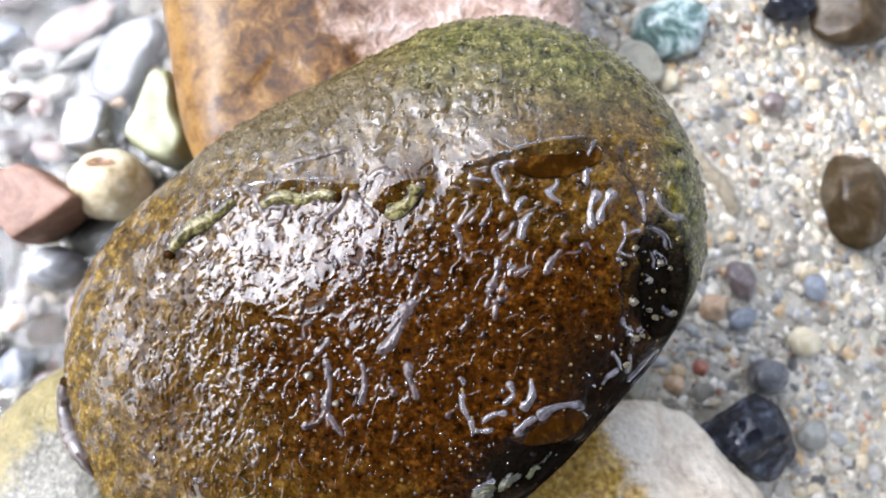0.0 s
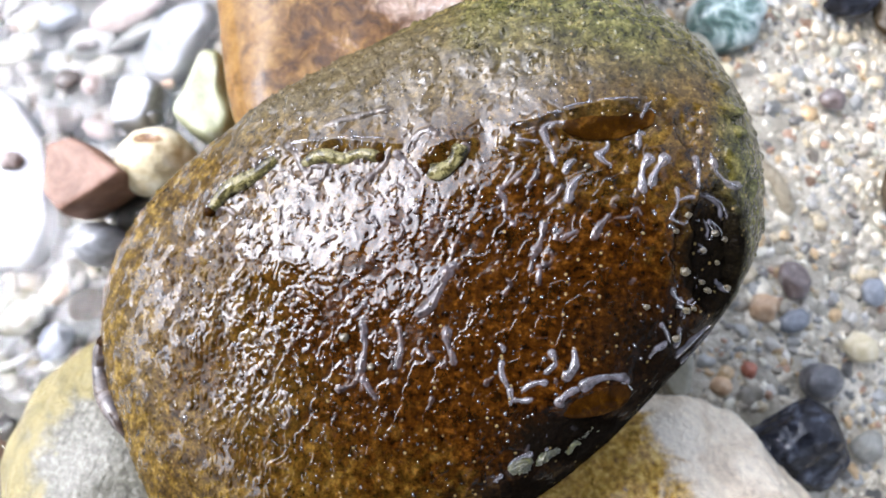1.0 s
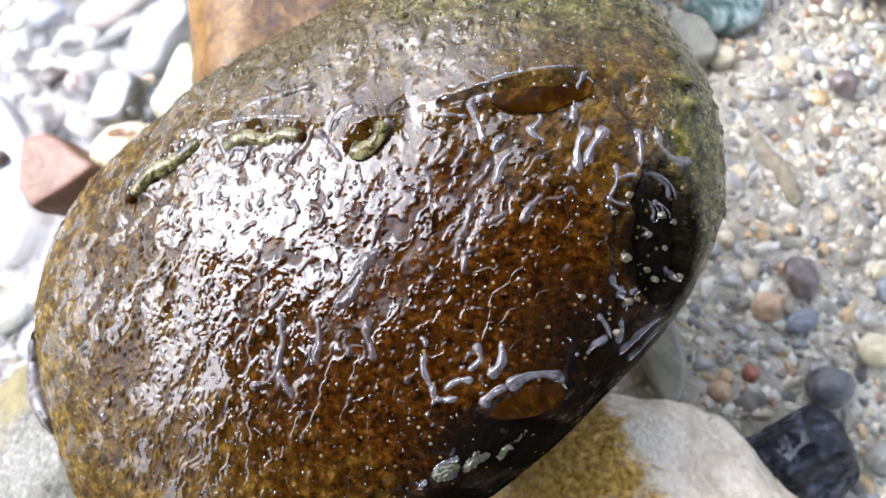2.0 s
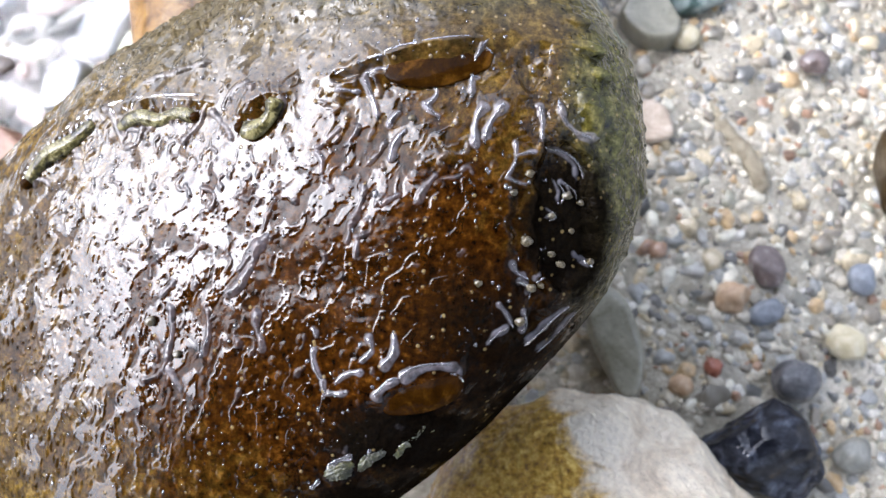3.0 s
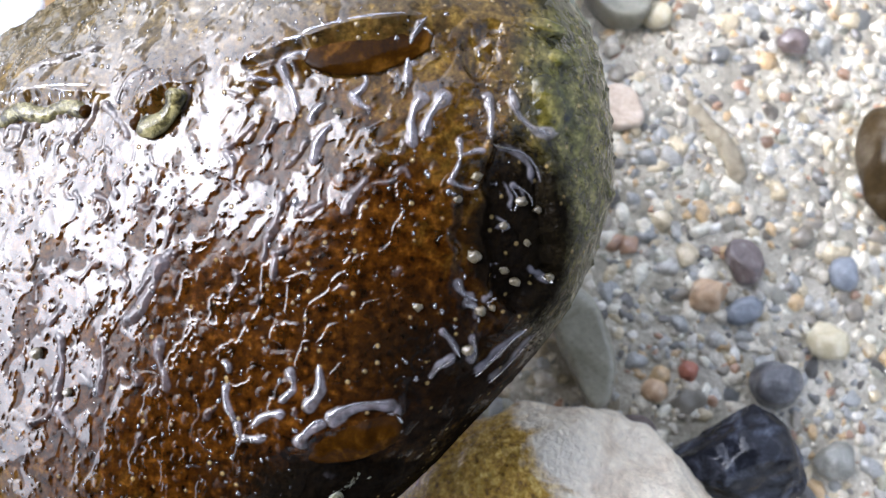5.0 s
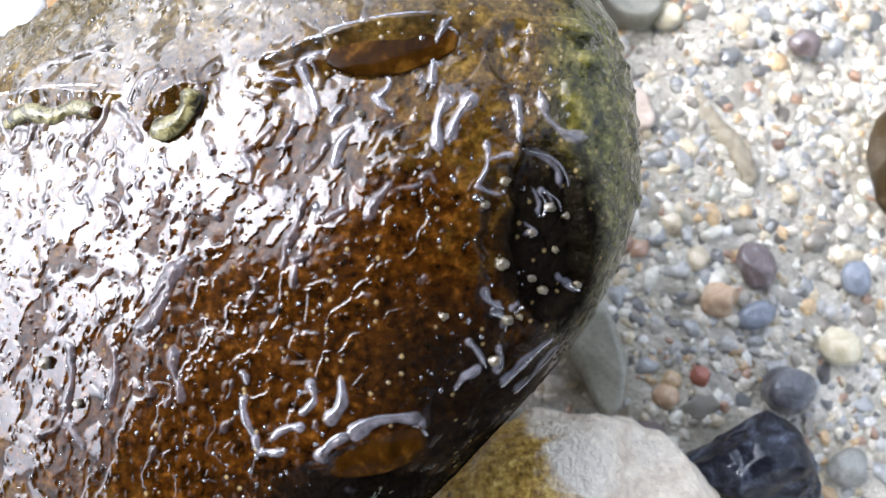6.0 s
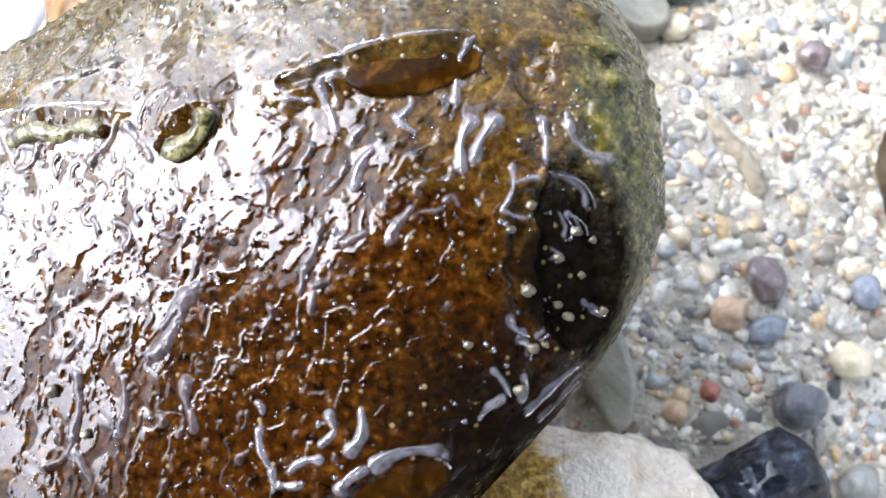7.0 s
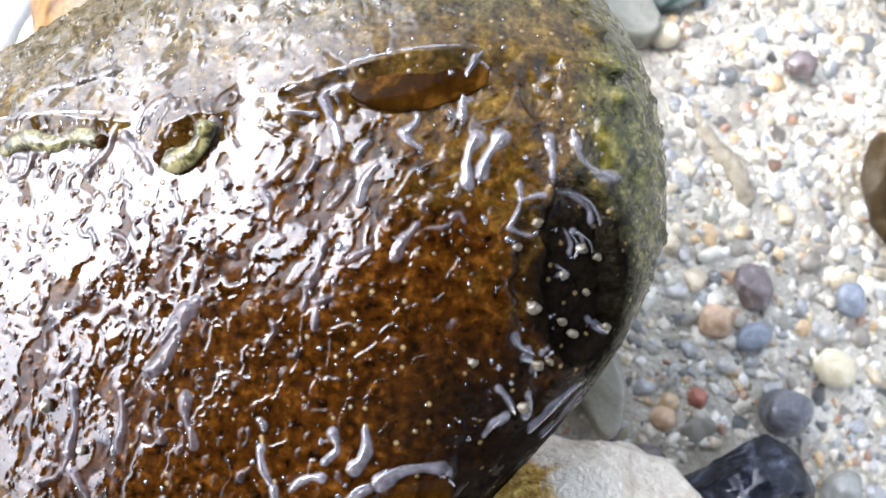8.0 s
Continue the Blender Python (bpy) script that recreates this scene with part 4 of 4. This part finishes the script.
M_OCHRE = ochre_material()
stone("limestone_cobble", (0.0458, -0.0612, 0.0264), (0.0425, 0.050, 0.034), 5, M_CREAM, "smooth cream limestone cobble with an ochre stain", boxy=0.92, rough=0.1, sub=6, fine=0.018)
stone("olive_cobble", (-0.094, -0.043, 0.022), (0.036, 0.042, 0.033), 7, M_OLIVE, "olive-brown cobble with a rough pale grey crust", boxy=0.95, rough=0.07, sub=5, fine=0.012)
prism("ochre_rock", [(-91, 128), (-72.5, 60), (-68, 47), (-52, 38), (10, 52), (40, 78), (41, 180), (-30, 200), (-92, 185)], -0.012, 0.05, 0.02, 12, M_OCHRE, "ochre and pinkish wet rock rising out of the shallows", "rock", rough=0.035, lean=-0.15, worn=0.12)

M_RED = mineral("red-brown sandstone", [(0.3, (0.13, 0.062, 0.036)), (0.5, (0.21, 0.112, 0.07)), (0.7, (0.27, 0.155, 0.105))], 110, 0.6, 0.1, 0.0004, 0.12)
M_YELLOW = mineral("cream-yellow quartz", [(0.3, (0.36, 0.29, 0.16)), (0.5, (0.52, 0.46, 0.31)), (0.7, (0.60, 0.57, 0.46))], 130, 0.45, 0.2, 0.0003, 0.1)
M_PEAR = mineral("pale yellow-green stone", [(0.3, (0.15, 0.155, 0.075)), (0.5, (0.25, 0.255, 0.14)), (0.7, (0.36, 0.365, 0.27))], 100, 0.45, 0.4, 0.0003, 0.1)
M_WHITE = mineral("white quartz", [(0.3, (0.12, 0.122, 0.122)), (0.5, (0.21, 0.212, 0.22)), (0.7, (0.31, 0.312, 0.32))], 120, 0.4, 0.5, 0.0003, 0.08)
M_GREY = mineral("mottled grey stone", [(0.3, (0.12, 0.115, 0.095)), (0.5, (0.22, 0.215, 0.185)), (0.7, (0.34, 0.33, 0.295))], 160, 0.4, 0.7, 0.0003, 0.2)
M_PINK = mineral("pink-grey stone", [(0.3, (0.15, 0.105, 0.085)), (0.5, (0.27, 0.205, 0.175)), (0.7, (0.40, 0.34, 0.31))], 140, 0.45, 0.5, 0.0003, 0.15)
M_DARK = mineral("dark brown-grey stone", [(0.3, (0.05, 0.04, 0.033)), (0.5, (0.10, 0.08, 0.065)), (0.7, (0.17, 0.14, 0.12))], 150, 0.4, 0.6, 0.0004, 0.2)
# the two palest stops paint bluish facet glints into the basalt's colour
M_BLACK = mineral("wet blue-black basalt", [(0.3, (0.006, 0.006, 0.008)), (0.52, (0.02, 0.021, 0.028)), (0.62, (0.06, 0.067, 0.09)), (0.72, (0.14, 0.15, 0.18))], 150, 0.35, 0.6, 0.001, 0.35)
M_TEAL = mineral("teal marbled stone", [(0.34, (0.012, 0.035, 0.028)), (0.45, (0.07, 0.125, 0.11)), (0.54, (0.27, 0.34, 0.32)), (0.68, (0.56, 0.60, 0.58))], 110, 0.35, 0.6, 0.0005, 0.15)
M_UMBER = mineral("olive-brown oval stone", [(0.3, (0.016, 0.009, 0.003)), (0.5, (0.04, 0.026, 0.01)), (0.7, (0.10, 0.08, 0.055))], 90, 0.4, 0.15, 0.0004, 0.2)
M_PURPLE = mineral("plum-grey pebble", [(0.35, (0.075, 0.052, 0.045)), (0.55, (0.14, 0.105, 0.095)), (0.7, (0.38, 0.35, 0.33))], 170, 0.35, 0.6, 0.0003, 0.15)
M_BLUE = mineral("slate-blue pebble", [(0.3, (0.11, 0.12, 0.14)), (0.6, (0.21, 0.225, 0.25)), (0.75, (0.40, 0.41, 0.43))], 150, 0.35, 0.6, 0.0003, 0.15)
M_SLATE = mineral("dark slate pebble", [(0.3, (0.03, 0.03, 0.034)), (0.5, (0.07, 0.068, 0.072)), (0.66, (0.16, 0.155, 0.16))], 170, 0.35, 0.9, 0.0006, 0.25)
M_ORANGE = mineral("orange sandstone", [(0.3, (0.30, 0.17, 0.08)), (0.5, (0.48, 0.33, 0.20)), (0.7, (0.60, 0.48, 0.35))], 160, 0.5, 0.3, 0.0003, 0.15)
M_PEACH = mineral("pale peach stone", [(0.3, (0.34, 0.25, 0.17)), (0.5, (0.50, 0.40, 0.30)), (0.7, (0.62, 0.54, 0.44))], 150, 0.45, 0.6, 0.0004, 0.15)
M_RUST = mineral("rust-red pebble", [(0.3, (0.20, 0.06, 0.035)), (0.7, (0.38, 0.14, 0.08))], 200, 0.45, 0.4, 0.0003, 0.15)
M_SLIM = mineral("grey-green smooth stone", [(0.3, (0.14, 0.125, 0.08)), (0.55, (0.24, 0.225, 0.165)), (0.72, (0.33, 0.31, 0.25))], 90, 0.35, 0.7, 0.0003, 0.12)

M_BLACK.node_tree.nodes["Principled BSDF"].inputs["Specular IOR Level"].default_value = 0.0
for dim in (M_DARK, M_UMBER):
    dim.node_tree.nodes["Principled BSDF"].inputs["IOR"].default_value = 1.2

prism("sandstone_chip", [(-137, 56), (-130, 59), (-122, 56), (-110.5, 47.7), (-118, 41), (-129.5, 33.5), (-136, 40)], -0.008, 0.025, 0.0015, 3, M_RED, "angular red-brown sandstone chip standing in the shallows", rough=0.012, lean=0.95, worn=0.08)
M_PITTED = stained("cream-yellow quartz with a brown pit", [(0.3, (0.40, 0.30, 0.14)), (0.5, (0.56, 0.48, 0.30)), (0.7, (0.64, 0.60, 0.47))], [(0.3, (0.08, 0.035, 0.012)), (0.55, (0.22, 0.12, 0.05)), (0.7, (0.38, 0.26, 0.14))],
                   (0.001, 0.005, 0.0125), (0.0045, 0.0022, 0.008), 0.45, 0.2, 130, 0.0004)
quartz = stone("quartz_pebble", (-0.1065, 0.0540, 0.010), (0.0118, 0.0113, 0.0145), 41, M_PITTED, "round cream-yellow quartz pebble with a brown pit", boxy=0.9, rough=0.06, fine=0.01, sub=5)
for v in quartz.data.vertices:
    v.co.z -= 0.0018 * math.exp(-((v.co.x - 0.001) / 0.003) ** 2 - ((v.co.y - 0.005) / 0.0014) ** 2) * (v.co.z > 0)
prism("flat_pebble", [(-95.6, 93), (-88.6, 92), (-86.8, 79.5), (-82, 70), (-83.7, 63.7), (-89.5, 61), (-97.8, 65), (-104, 70.7), (-100, 79.4)], -0.009, 0.016, 0.003, 8, M_PEAR, "pear-shaped pale yellow-green pebble in the shallows", rough=0.02)
prism("flat_pebble", [(-115, 110), (-100, 116), (-96, 108.7), (-102, 98.8), (-105, 89), (-110.7, 84.7), (-119.5, 89), (-120, 97.8)], -0.010, 0.0055, 0.003, 14, M_WHITE, "flat white quartz slab just under the water", rough=0.02)
prism("flat_pebble", [(-124, 84.6), (-115.5, 86), (-110, 82), (-111, 74), (-114, 67), (-124, 66), (-126, 73)], -0.009, 0.011, 0.002, 16, M_WHITE, "squarish white quartz pebble in the shallows", rough=0.02)
M_SLAB = mineral("pale grey slab", [(0.3, (0.17, 0.17, 0.18)), (0.5, (0.27, 0.27, 0.285)), (0.7, (0.38, 0.37, 0.37))], 70, 0.5, 0.15, 0.0006, 0.2)
prism("flat_pebble", [(-168, 80), (-162, 77), (-155, 69), (-150, 61), (-146, 47), (-144, 34), (-147, 20), (-170, 18), (-190, 51), (-181, 82)], -0.009, 0.0045, 0.004, 31, M_SLAB, "broad pale wet slab beside the sandstone chip", rough=0.02)
ROUND = [
    (-162.0, 105.6, 4.0, 3.6, 5.0, 0, 0.001, M_YELLOW, "small yellow pebble in the shallows"),
    (-152.0, 108.5, 8.0, 4.4, 5.0, 15, 0.000, M_BLUE, "blue-grey oval pebble under the shallow water"),
    (-159.5, 88.5, 4.4, 2.8, 5.0, 0, 0.002, M_DARK, "small blackish pebble in the shallows"),
    (-109.8, 84.0, 2.4, 1.8, 3.0, 0, 0.003, M_ORANGE, "tiny orange pebble between white quartz stones"),
    (-112.2, 71.5, 2.8, 2.2, 5.0, 0, 0.005, M_WHITE, "small white pebble above the quartz pebble"),
    (-145.5, 70.5, 7.0, 4.6, 5.0, 10, 0.001, M_DARK, "grey-brown pebble beside the pale slab"),
    (-159.4, 55.0, 3.8, 3.4, 4.0, 0, 0.005, M_PINK, "small pink pebble resting on the pale slab"),
    (-140.5, 97.5, 4.4, 2.2, 5.0, 20, 0.001, M_DARK, "dark sliver of stone in the shallows"),
    (-168.0, 95.0, 8.0, 5.0, 5.0, 10, 0.000, M_SLIM, "pale grey-green pebble under the shallow water"),
    (-133.5, 91.0, 7.0, 4.6, 5.0, 30, -0.001, M_SLIM, "smooth grey-green pebble under the shallow water"),
    (-166.0, 124.0, 10.0, 6.0, 6.0, 30, 0.000, M_PINK, "pinkish flat pebble under the shallow water"),
    (-148.0, 122.0, 9.0, 5.0, 6.0, 25, 0.000, M_DARK, "dark brown pebble under the shallow water"),
    (-152.0, 5.0, 9.0, 7.0, 6.0, 25, 0.000, M_SLIM, "grey-green pebble at the water's edge"),
    (-140.0, 12.0, 5.0, 4.0, 5.0, 25, 0.001, M_ORANGE, "rusty orange pebble at the water's edge"),
    (-128.0, -14.0, 6.0, 5.0, 6.0, 25, 0.001, M_DARK, "dark brown pebble beside the olive cobble"),
    (-125.0, 27.8, 8.6, 7.2, 9.0, 0, 0.005, M_WHITE, "smooth white oval pebble at the water's edge"),
    (-110.5, 38.6, 12.0, 6.6, 7.0, 8, 0.000, M_GREY, "mottled grey wet pebble in the shallows"),
    (-144.0, 84.0, 6.0, 4.6, 6.0, 0, 0.003, M_DARK, "dark brown squarish pebble in the shallows"),
    (-136.0, 83.0, 4.2, 4.2, 5.0, 0, 0.003, M_PINK, "small pinkish brown pebble in the shallows"),
    (-129.0, 112.0, 15.0, 6.5, 6.0, 28, -0.001, M_PINK, "long pink-grey pebble just under the water"),
    (-124.0, 103.0, 10.0, 3.2, 5.0, 30, -0.001, M_GREY, "long grey pebble just under the water"),
    (-140.0, 100.0, 9.0, 6.0, 5.0, 20, -0.002, M_GREY, "dull grey pebble under the shallow water"),
    (-133.0, 68.0, 6.0, 3.5, 5.0, -15, 0.000, M_PINK, "small pink-grey pebble beside the sandstone chip"),
    (-148.0, 62.0, 7.0, 5.0, 5.0, 40, 0.000, M_UMBER, "brown pebble under the shallow water"),
    (-128.0, 8.0, 7.0, 6.0, 6.0, 10, 0.000, M_UMBER, "rust-brown pebble beside the olive cobble"),
    (-138.0, -4.0, 6.5, 5.5, 6.0, 60, 0.000, M_BLUE, "blue-grey pebble beside the olive cobble"),
    (-117.0, 16.0, 6.0, 5.0, 5.0, 0, 0.000, M_PINK, "pinkish pebble at the water's edge"),
    (75.9, 111.3, 13.5, 10.5, 8.0, 10, 0.003, M_TEAL, "teal and white marbled wet stone on gravel"),
    (137.0, 53.0, 10.2, 16.0, 8.0, 4, -0.002, M_UMBER, "olive-brown oval stone half sunk in gravel"),
    (117.5, 121.0, 9.0, 5.5, 6.0, 0, 0.000, M_BLACK, "dark wet stone on the gravel"),
    (140.0, 117.5, 14.0, 10.0, 8.0, 0, -0.002, M_UMBER, "large brown wet stone on the gravel"),
    (102.2, -5.1, 6.4, 5.8, 5.0, 20, 0.003, M_SLATE, "dark slate pebble beside the basalt lump"),
    (96.1, 25.7, 4.6, 6.4, 3.6, 18, 0.001, M_PURPLE, "plum-brown oval pebble with a pale top"),
    (122.2, 23.8, 3.9, 4.5, 3.0, 0, -0.004, M_BLUE, "slate-blue oval pebble on gravel"),
    (95.4, 13.0, 5.2, 3.4, 3.2, 25, 0.001, M_BLUE, "pale slate-blue pebble on gravel"),
    (81.4, -2.6, 2.4, 2.7, 2.2, 0, 0.002, M_RUST, "small rust-red pebble on gravel"),
    (72.8, -7.8, 3.5, 3.0, 2.6, 0, 0.002, M_ORANGE, "small ochre pebble on gravel"),
    (117.4, 5.9, 5.6, 4.8, 3.8, -20, -0.003, M_YELLOW, "cream pebble half sunk in gravel"),
    (74.1, 92.6, 4.2, 3.6, 3.0, 0, 0.003, M_YELLOW, "yellowish pebble on gravel"),
    (110.4, 86.0, 4.4, 3.6, 3.2, -20, 0.000, M_PURPLE, "plum-brown pebble with a pale top on gravel"),
    (68.0, -18.0, 5.0, 4.0, 4.0, 0, 0.003, M_PURPLE, "dark pebble between limestone and basalt"),
    (118.5, -24.0, 5.5, 4.5, 4.0, 30, -0.004, M_GREY, "grey pebble beside the basalt lump"),
]
for count, (x, y, a, b, c, turn, z, material, label) in enumerate(ROUND):
    stone("pebble", (x / 1000, y / 1000, z), (a / 1000, b / 1000, c / 1000 * (0.65 if x < -50 and z < 0.004 else 1.0)), 300 + count, material, label, turn=(0, 0, turn), group="pebbles in the shallows" if x < -50 else "pebbles on the gravel bar", boxy=0.95, rough=0.1, sub=4, cuts=1, fine=0.012)
stone("basalt_lump", (0.0905, -0.0240, 0.008), (0.0170, 0.0142, 0.0135), 77, M_BLACK, "angular blue-black wet basalt lump on gravel", boxy=0.95, rough=0.1, sub=6, cuts=11, fine=0.012)
stone("sandstone_chip", (0.0873, 0.0169, 0.002), (0.0056, 0.0047, 0.0035), 78, M_ORANGE, "small angular orange sandstone chip on gravel", boxy=0.6, cuts=6, sub=4)
prism("flat_pebble", [(45.6, 15.5), (52.3, 18.3), (57.8, 14.3), (63, -0.4), (61.7, -11.3), (56.6, -14), (52.6, -6), (47.3, 4.3)], -0.003, 0.013, 0.002, 21, M_SLIM, "slim grey-green stone lying on gravel beside limestone", rough=0.02, lean=0.3)
prism("flat_pebble", [(54, 98.7), (57.8, 93.3), (62, 89.5), (69.6, 89.3), (73, 94.5), (68, 104), (58.5, 106)], -0.003, 0.009, 0.0015, 22, M_SLIM, "tan flat stone on gravel beyond the cobble", rough=0.02)
prism("flat_pebble", [(57.4, 71), (63.7, 73.4), (68.5, 70.8), (71.3, 61.5), (63.8, 59.6), (57.8, 61.3)], -0.002, 0.006, 0.0012, 23, M_PEACH, "peach angular chip on gravel", rough=0.02, lean=0.3)
M_STEM = mineral("soaked brown stem", [(0.3, (0.17, 0.13, 0.075)), (0.7, (0.34, 0.29, 0.20))], 260, 0.6, 0.2, 0.0003, 0.2)
stem = new("plant_stem", mesh_of("plant_stem", *tube([(0.0800, 0.0794, 0.0012), (0.0815, 0.073, 0.001), (0.0834, 0.0671, 0.0012), (0.087, 0.0625, 0.001), (0.0902, 0.0587, 0.0012), (0.0935, 0.054, 0.0006), (0.0953, 0.0489, 0.0), (0.093, 0.0445, -0.001)],
           [0.001, 0.0022, 0.0026, 0.0023, 0.0029, 0.0026, 0.0024, 0.001], 10, 0.4), M_STEM))
tagged(stem, "soaked brown plant stem half sunk in gravel", "plant stem")

# ---- pebbles of the gravel bar ----
def covered(x, y, room=0.0):
    """Whether a place on the ground lies under the large stones."""
    dx, dy = x - COBBLE_AT[0], y - COBBLE_AT[1]
    if math.hypot(dx, dy) < 0.6 * float(reach(np.array(math.atan2(dy, dx)))):
        return True
    if (-0.09 < x < 0.04 and y > 0.06) or math.hypot((x - 0.045) / 0.038, (y + 0.06) / 0.04) < 1 or math.hypot((x + 0.094) / 0.03, (y + 0.043) / 0.035) < 1:
        return True
    return any(math.hypot((x - r[0] / 1000) / (r[2] / 1000 + room), (y - r[1] / 1000) / (r[3] / 1000 + room)) < 0.85 for r in ROUND + [(90.5, -24.0, 16, 13), (55, 2, 6, 13), (64, 66, 6, 5), (63, 96, 9, 7)])


KINDS = []
for k in range(14):
    p, f = stone_shape((1.0, random.Random(k).uniform(0.6, 0.95), random.Random(k + 50).uniform(0.45, 0.75)), 600 + k, sub=3, boxy=0.7, rough=0.2, cuts=7)
    KINDS.append(mesh_of("pebble", p, f, M_PEBBLE))
strew = random.Random(9)
placed = []
while len(placed) < 300:
    x, y = strew.uniform(0.035, 0.165), strew.uniform(-0.07, 0.135)
    r = min(0.0052, 0.0016 + strew.expovariate(1 / 0.0015))
    if covered(x, y, r) or any(math.hypot(x - a, y - b) < (r + c) * 0.9 for a, b, c in placed):
        continue
    placed.append((x, y, r))
    ob = new("pebble", KINDS[strew.randrange(14)])
    ob.parent = GROUND
    ob.matrix_basis = pose(x, y, float(ground_z(x, y)) - r * 0.4, strew.uniform(-20, 20), strew.uniform(-20, 20), strew.uniform(0, 360)) @ Matrix.Diagonal((r, r, r, 1))


def build_grit(count, seed, box, sizes, name, label, material, sub=1):
    """Grains too many to count, one joined mesh."""
    rng = np.random.RandomState(seed)
    kinds = [stone_shape((1.0, 1.0, 1.0), seed * 50 + k, sub=sub, boxy=0.75, rough=0.25, cuts=6) for k in range(24)]
    vs, fs, n, at = [], [], 0, 0
    while n < count:
        x, y = rng.uniform(box[0], box[1]), rng.uniform(box[2], box[3])
        if covered(x, y):
            continue
        r = min(sizes[2], sizes[0] + rng.exponential(sizes[1]))
        v, f = kinds[rng.randint(24)]
        p = v * np.array([1, rng.uniform(0.55, 1), rng.uniform(0.35, 0.7)]) * r
        a, b = rng.uniform(0, 6.283), rng.normal(0, 0.3)
        p = p @ np.array([[1, 0, 0], [0, math.cos(b), math.sin(b)], [0, -math.sin(b), math.cos(b)]])
        c, s = math.cos(a), math.sin(a)
        p = p @ np.array([[c, s, 0], [-s, c, 0], [0, 0, 1]])
        vs.append(p + np.array([x, y, -r * 0.14]))
        fs.append(f + at)
        at += len(v)
        n += 1
    verts = np.concatenate(vs)
    lift = ground_z(verts[:, 0], verts[:, 1])
    verts[:, 2] += lift
    vs = [verts]
    ob = new(name, mesh_of(name, np.concatenate(vs), np.concatenate(fs), material))
    return tagged(ob, label, "gravel", kind="stuff")


build_grit(7600, 1, (0.02, 0.18, -0.11, 0.16), (0.0006, 0.0009, 0.0036), "gravel", "fine wet mixed grey and tan gravel", M_GRIT, 2)
build_grit(2200, 2, (-0.22, -0.06, -0.11, 0.17), (0.0012, 0.0016, 0.007), "stream_gravel", "mixed gravel under the shallow water", M_BED, 2)


# ---- added tree, out of view: its crown blocks sky from the cobble's reflections, behind and above the camera ----
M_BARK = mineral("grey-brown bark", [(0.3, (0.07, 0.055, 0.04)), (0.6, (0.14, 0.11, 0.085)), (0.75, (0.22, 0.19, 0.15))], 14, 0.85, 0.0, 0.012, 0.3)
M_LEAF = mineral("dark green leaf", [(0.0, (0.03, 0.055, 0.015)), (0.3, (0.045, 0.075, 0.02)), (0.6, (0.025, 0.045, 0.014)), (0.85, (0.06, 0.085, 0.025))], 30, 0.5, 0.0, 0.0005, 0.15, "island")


def build_sky_blocker():
    tree = tagged(new("tree"), "added unseen tree that blocks the sky above the cobble", "tree")
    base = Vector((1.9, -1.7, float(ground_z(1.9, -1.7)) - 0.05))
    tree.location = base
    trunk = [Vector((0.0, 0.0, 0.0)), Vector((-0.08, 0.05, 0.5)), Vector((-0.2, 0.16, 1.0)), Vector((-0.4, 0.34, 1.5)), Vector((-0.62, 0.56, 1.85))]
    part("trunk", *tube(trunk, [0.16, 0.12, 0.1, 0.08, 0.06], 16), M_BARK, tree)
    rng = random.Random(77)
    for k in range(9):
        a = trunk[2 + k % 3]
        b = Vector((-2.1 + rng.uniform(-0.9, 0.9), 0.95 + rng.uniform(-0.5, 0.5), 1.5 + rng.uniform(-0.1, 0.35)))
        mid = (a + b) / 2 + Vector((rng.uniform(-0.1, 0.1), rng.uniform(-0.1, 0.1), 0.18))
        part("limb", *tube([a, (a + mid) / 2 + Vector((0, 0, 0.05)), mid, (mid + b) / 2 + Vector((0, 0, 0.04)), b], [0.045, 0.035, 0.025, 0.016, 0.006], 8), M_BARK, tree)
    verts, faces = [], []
    # leaf disc placed overhead to darken what the wet face mirrors
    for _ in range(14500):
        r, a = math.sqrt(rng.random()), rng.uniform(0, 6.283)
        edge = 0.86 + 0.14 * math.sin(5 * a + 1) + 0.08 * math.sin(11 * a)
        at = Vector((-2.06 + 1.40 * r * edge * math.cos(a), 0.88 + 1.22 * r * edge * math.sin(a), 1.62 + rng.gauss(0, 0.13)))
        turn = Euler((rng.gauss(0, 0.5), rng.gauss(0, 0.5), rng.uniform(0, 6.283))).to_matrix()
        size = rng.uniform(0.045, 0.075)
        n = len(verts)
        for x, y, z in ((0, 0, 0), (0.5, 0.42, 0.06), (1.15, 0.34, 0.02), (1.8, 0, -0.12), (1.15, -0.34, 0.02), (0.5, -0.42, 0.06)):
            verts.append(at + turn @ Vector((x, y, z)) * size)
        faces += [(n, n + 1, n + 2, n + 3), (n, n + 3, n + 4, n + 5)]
    part("crown", verts, faces, M_LEAF, tree, "added dark green leaves that block the overhead sky")


build_sky_blocker()
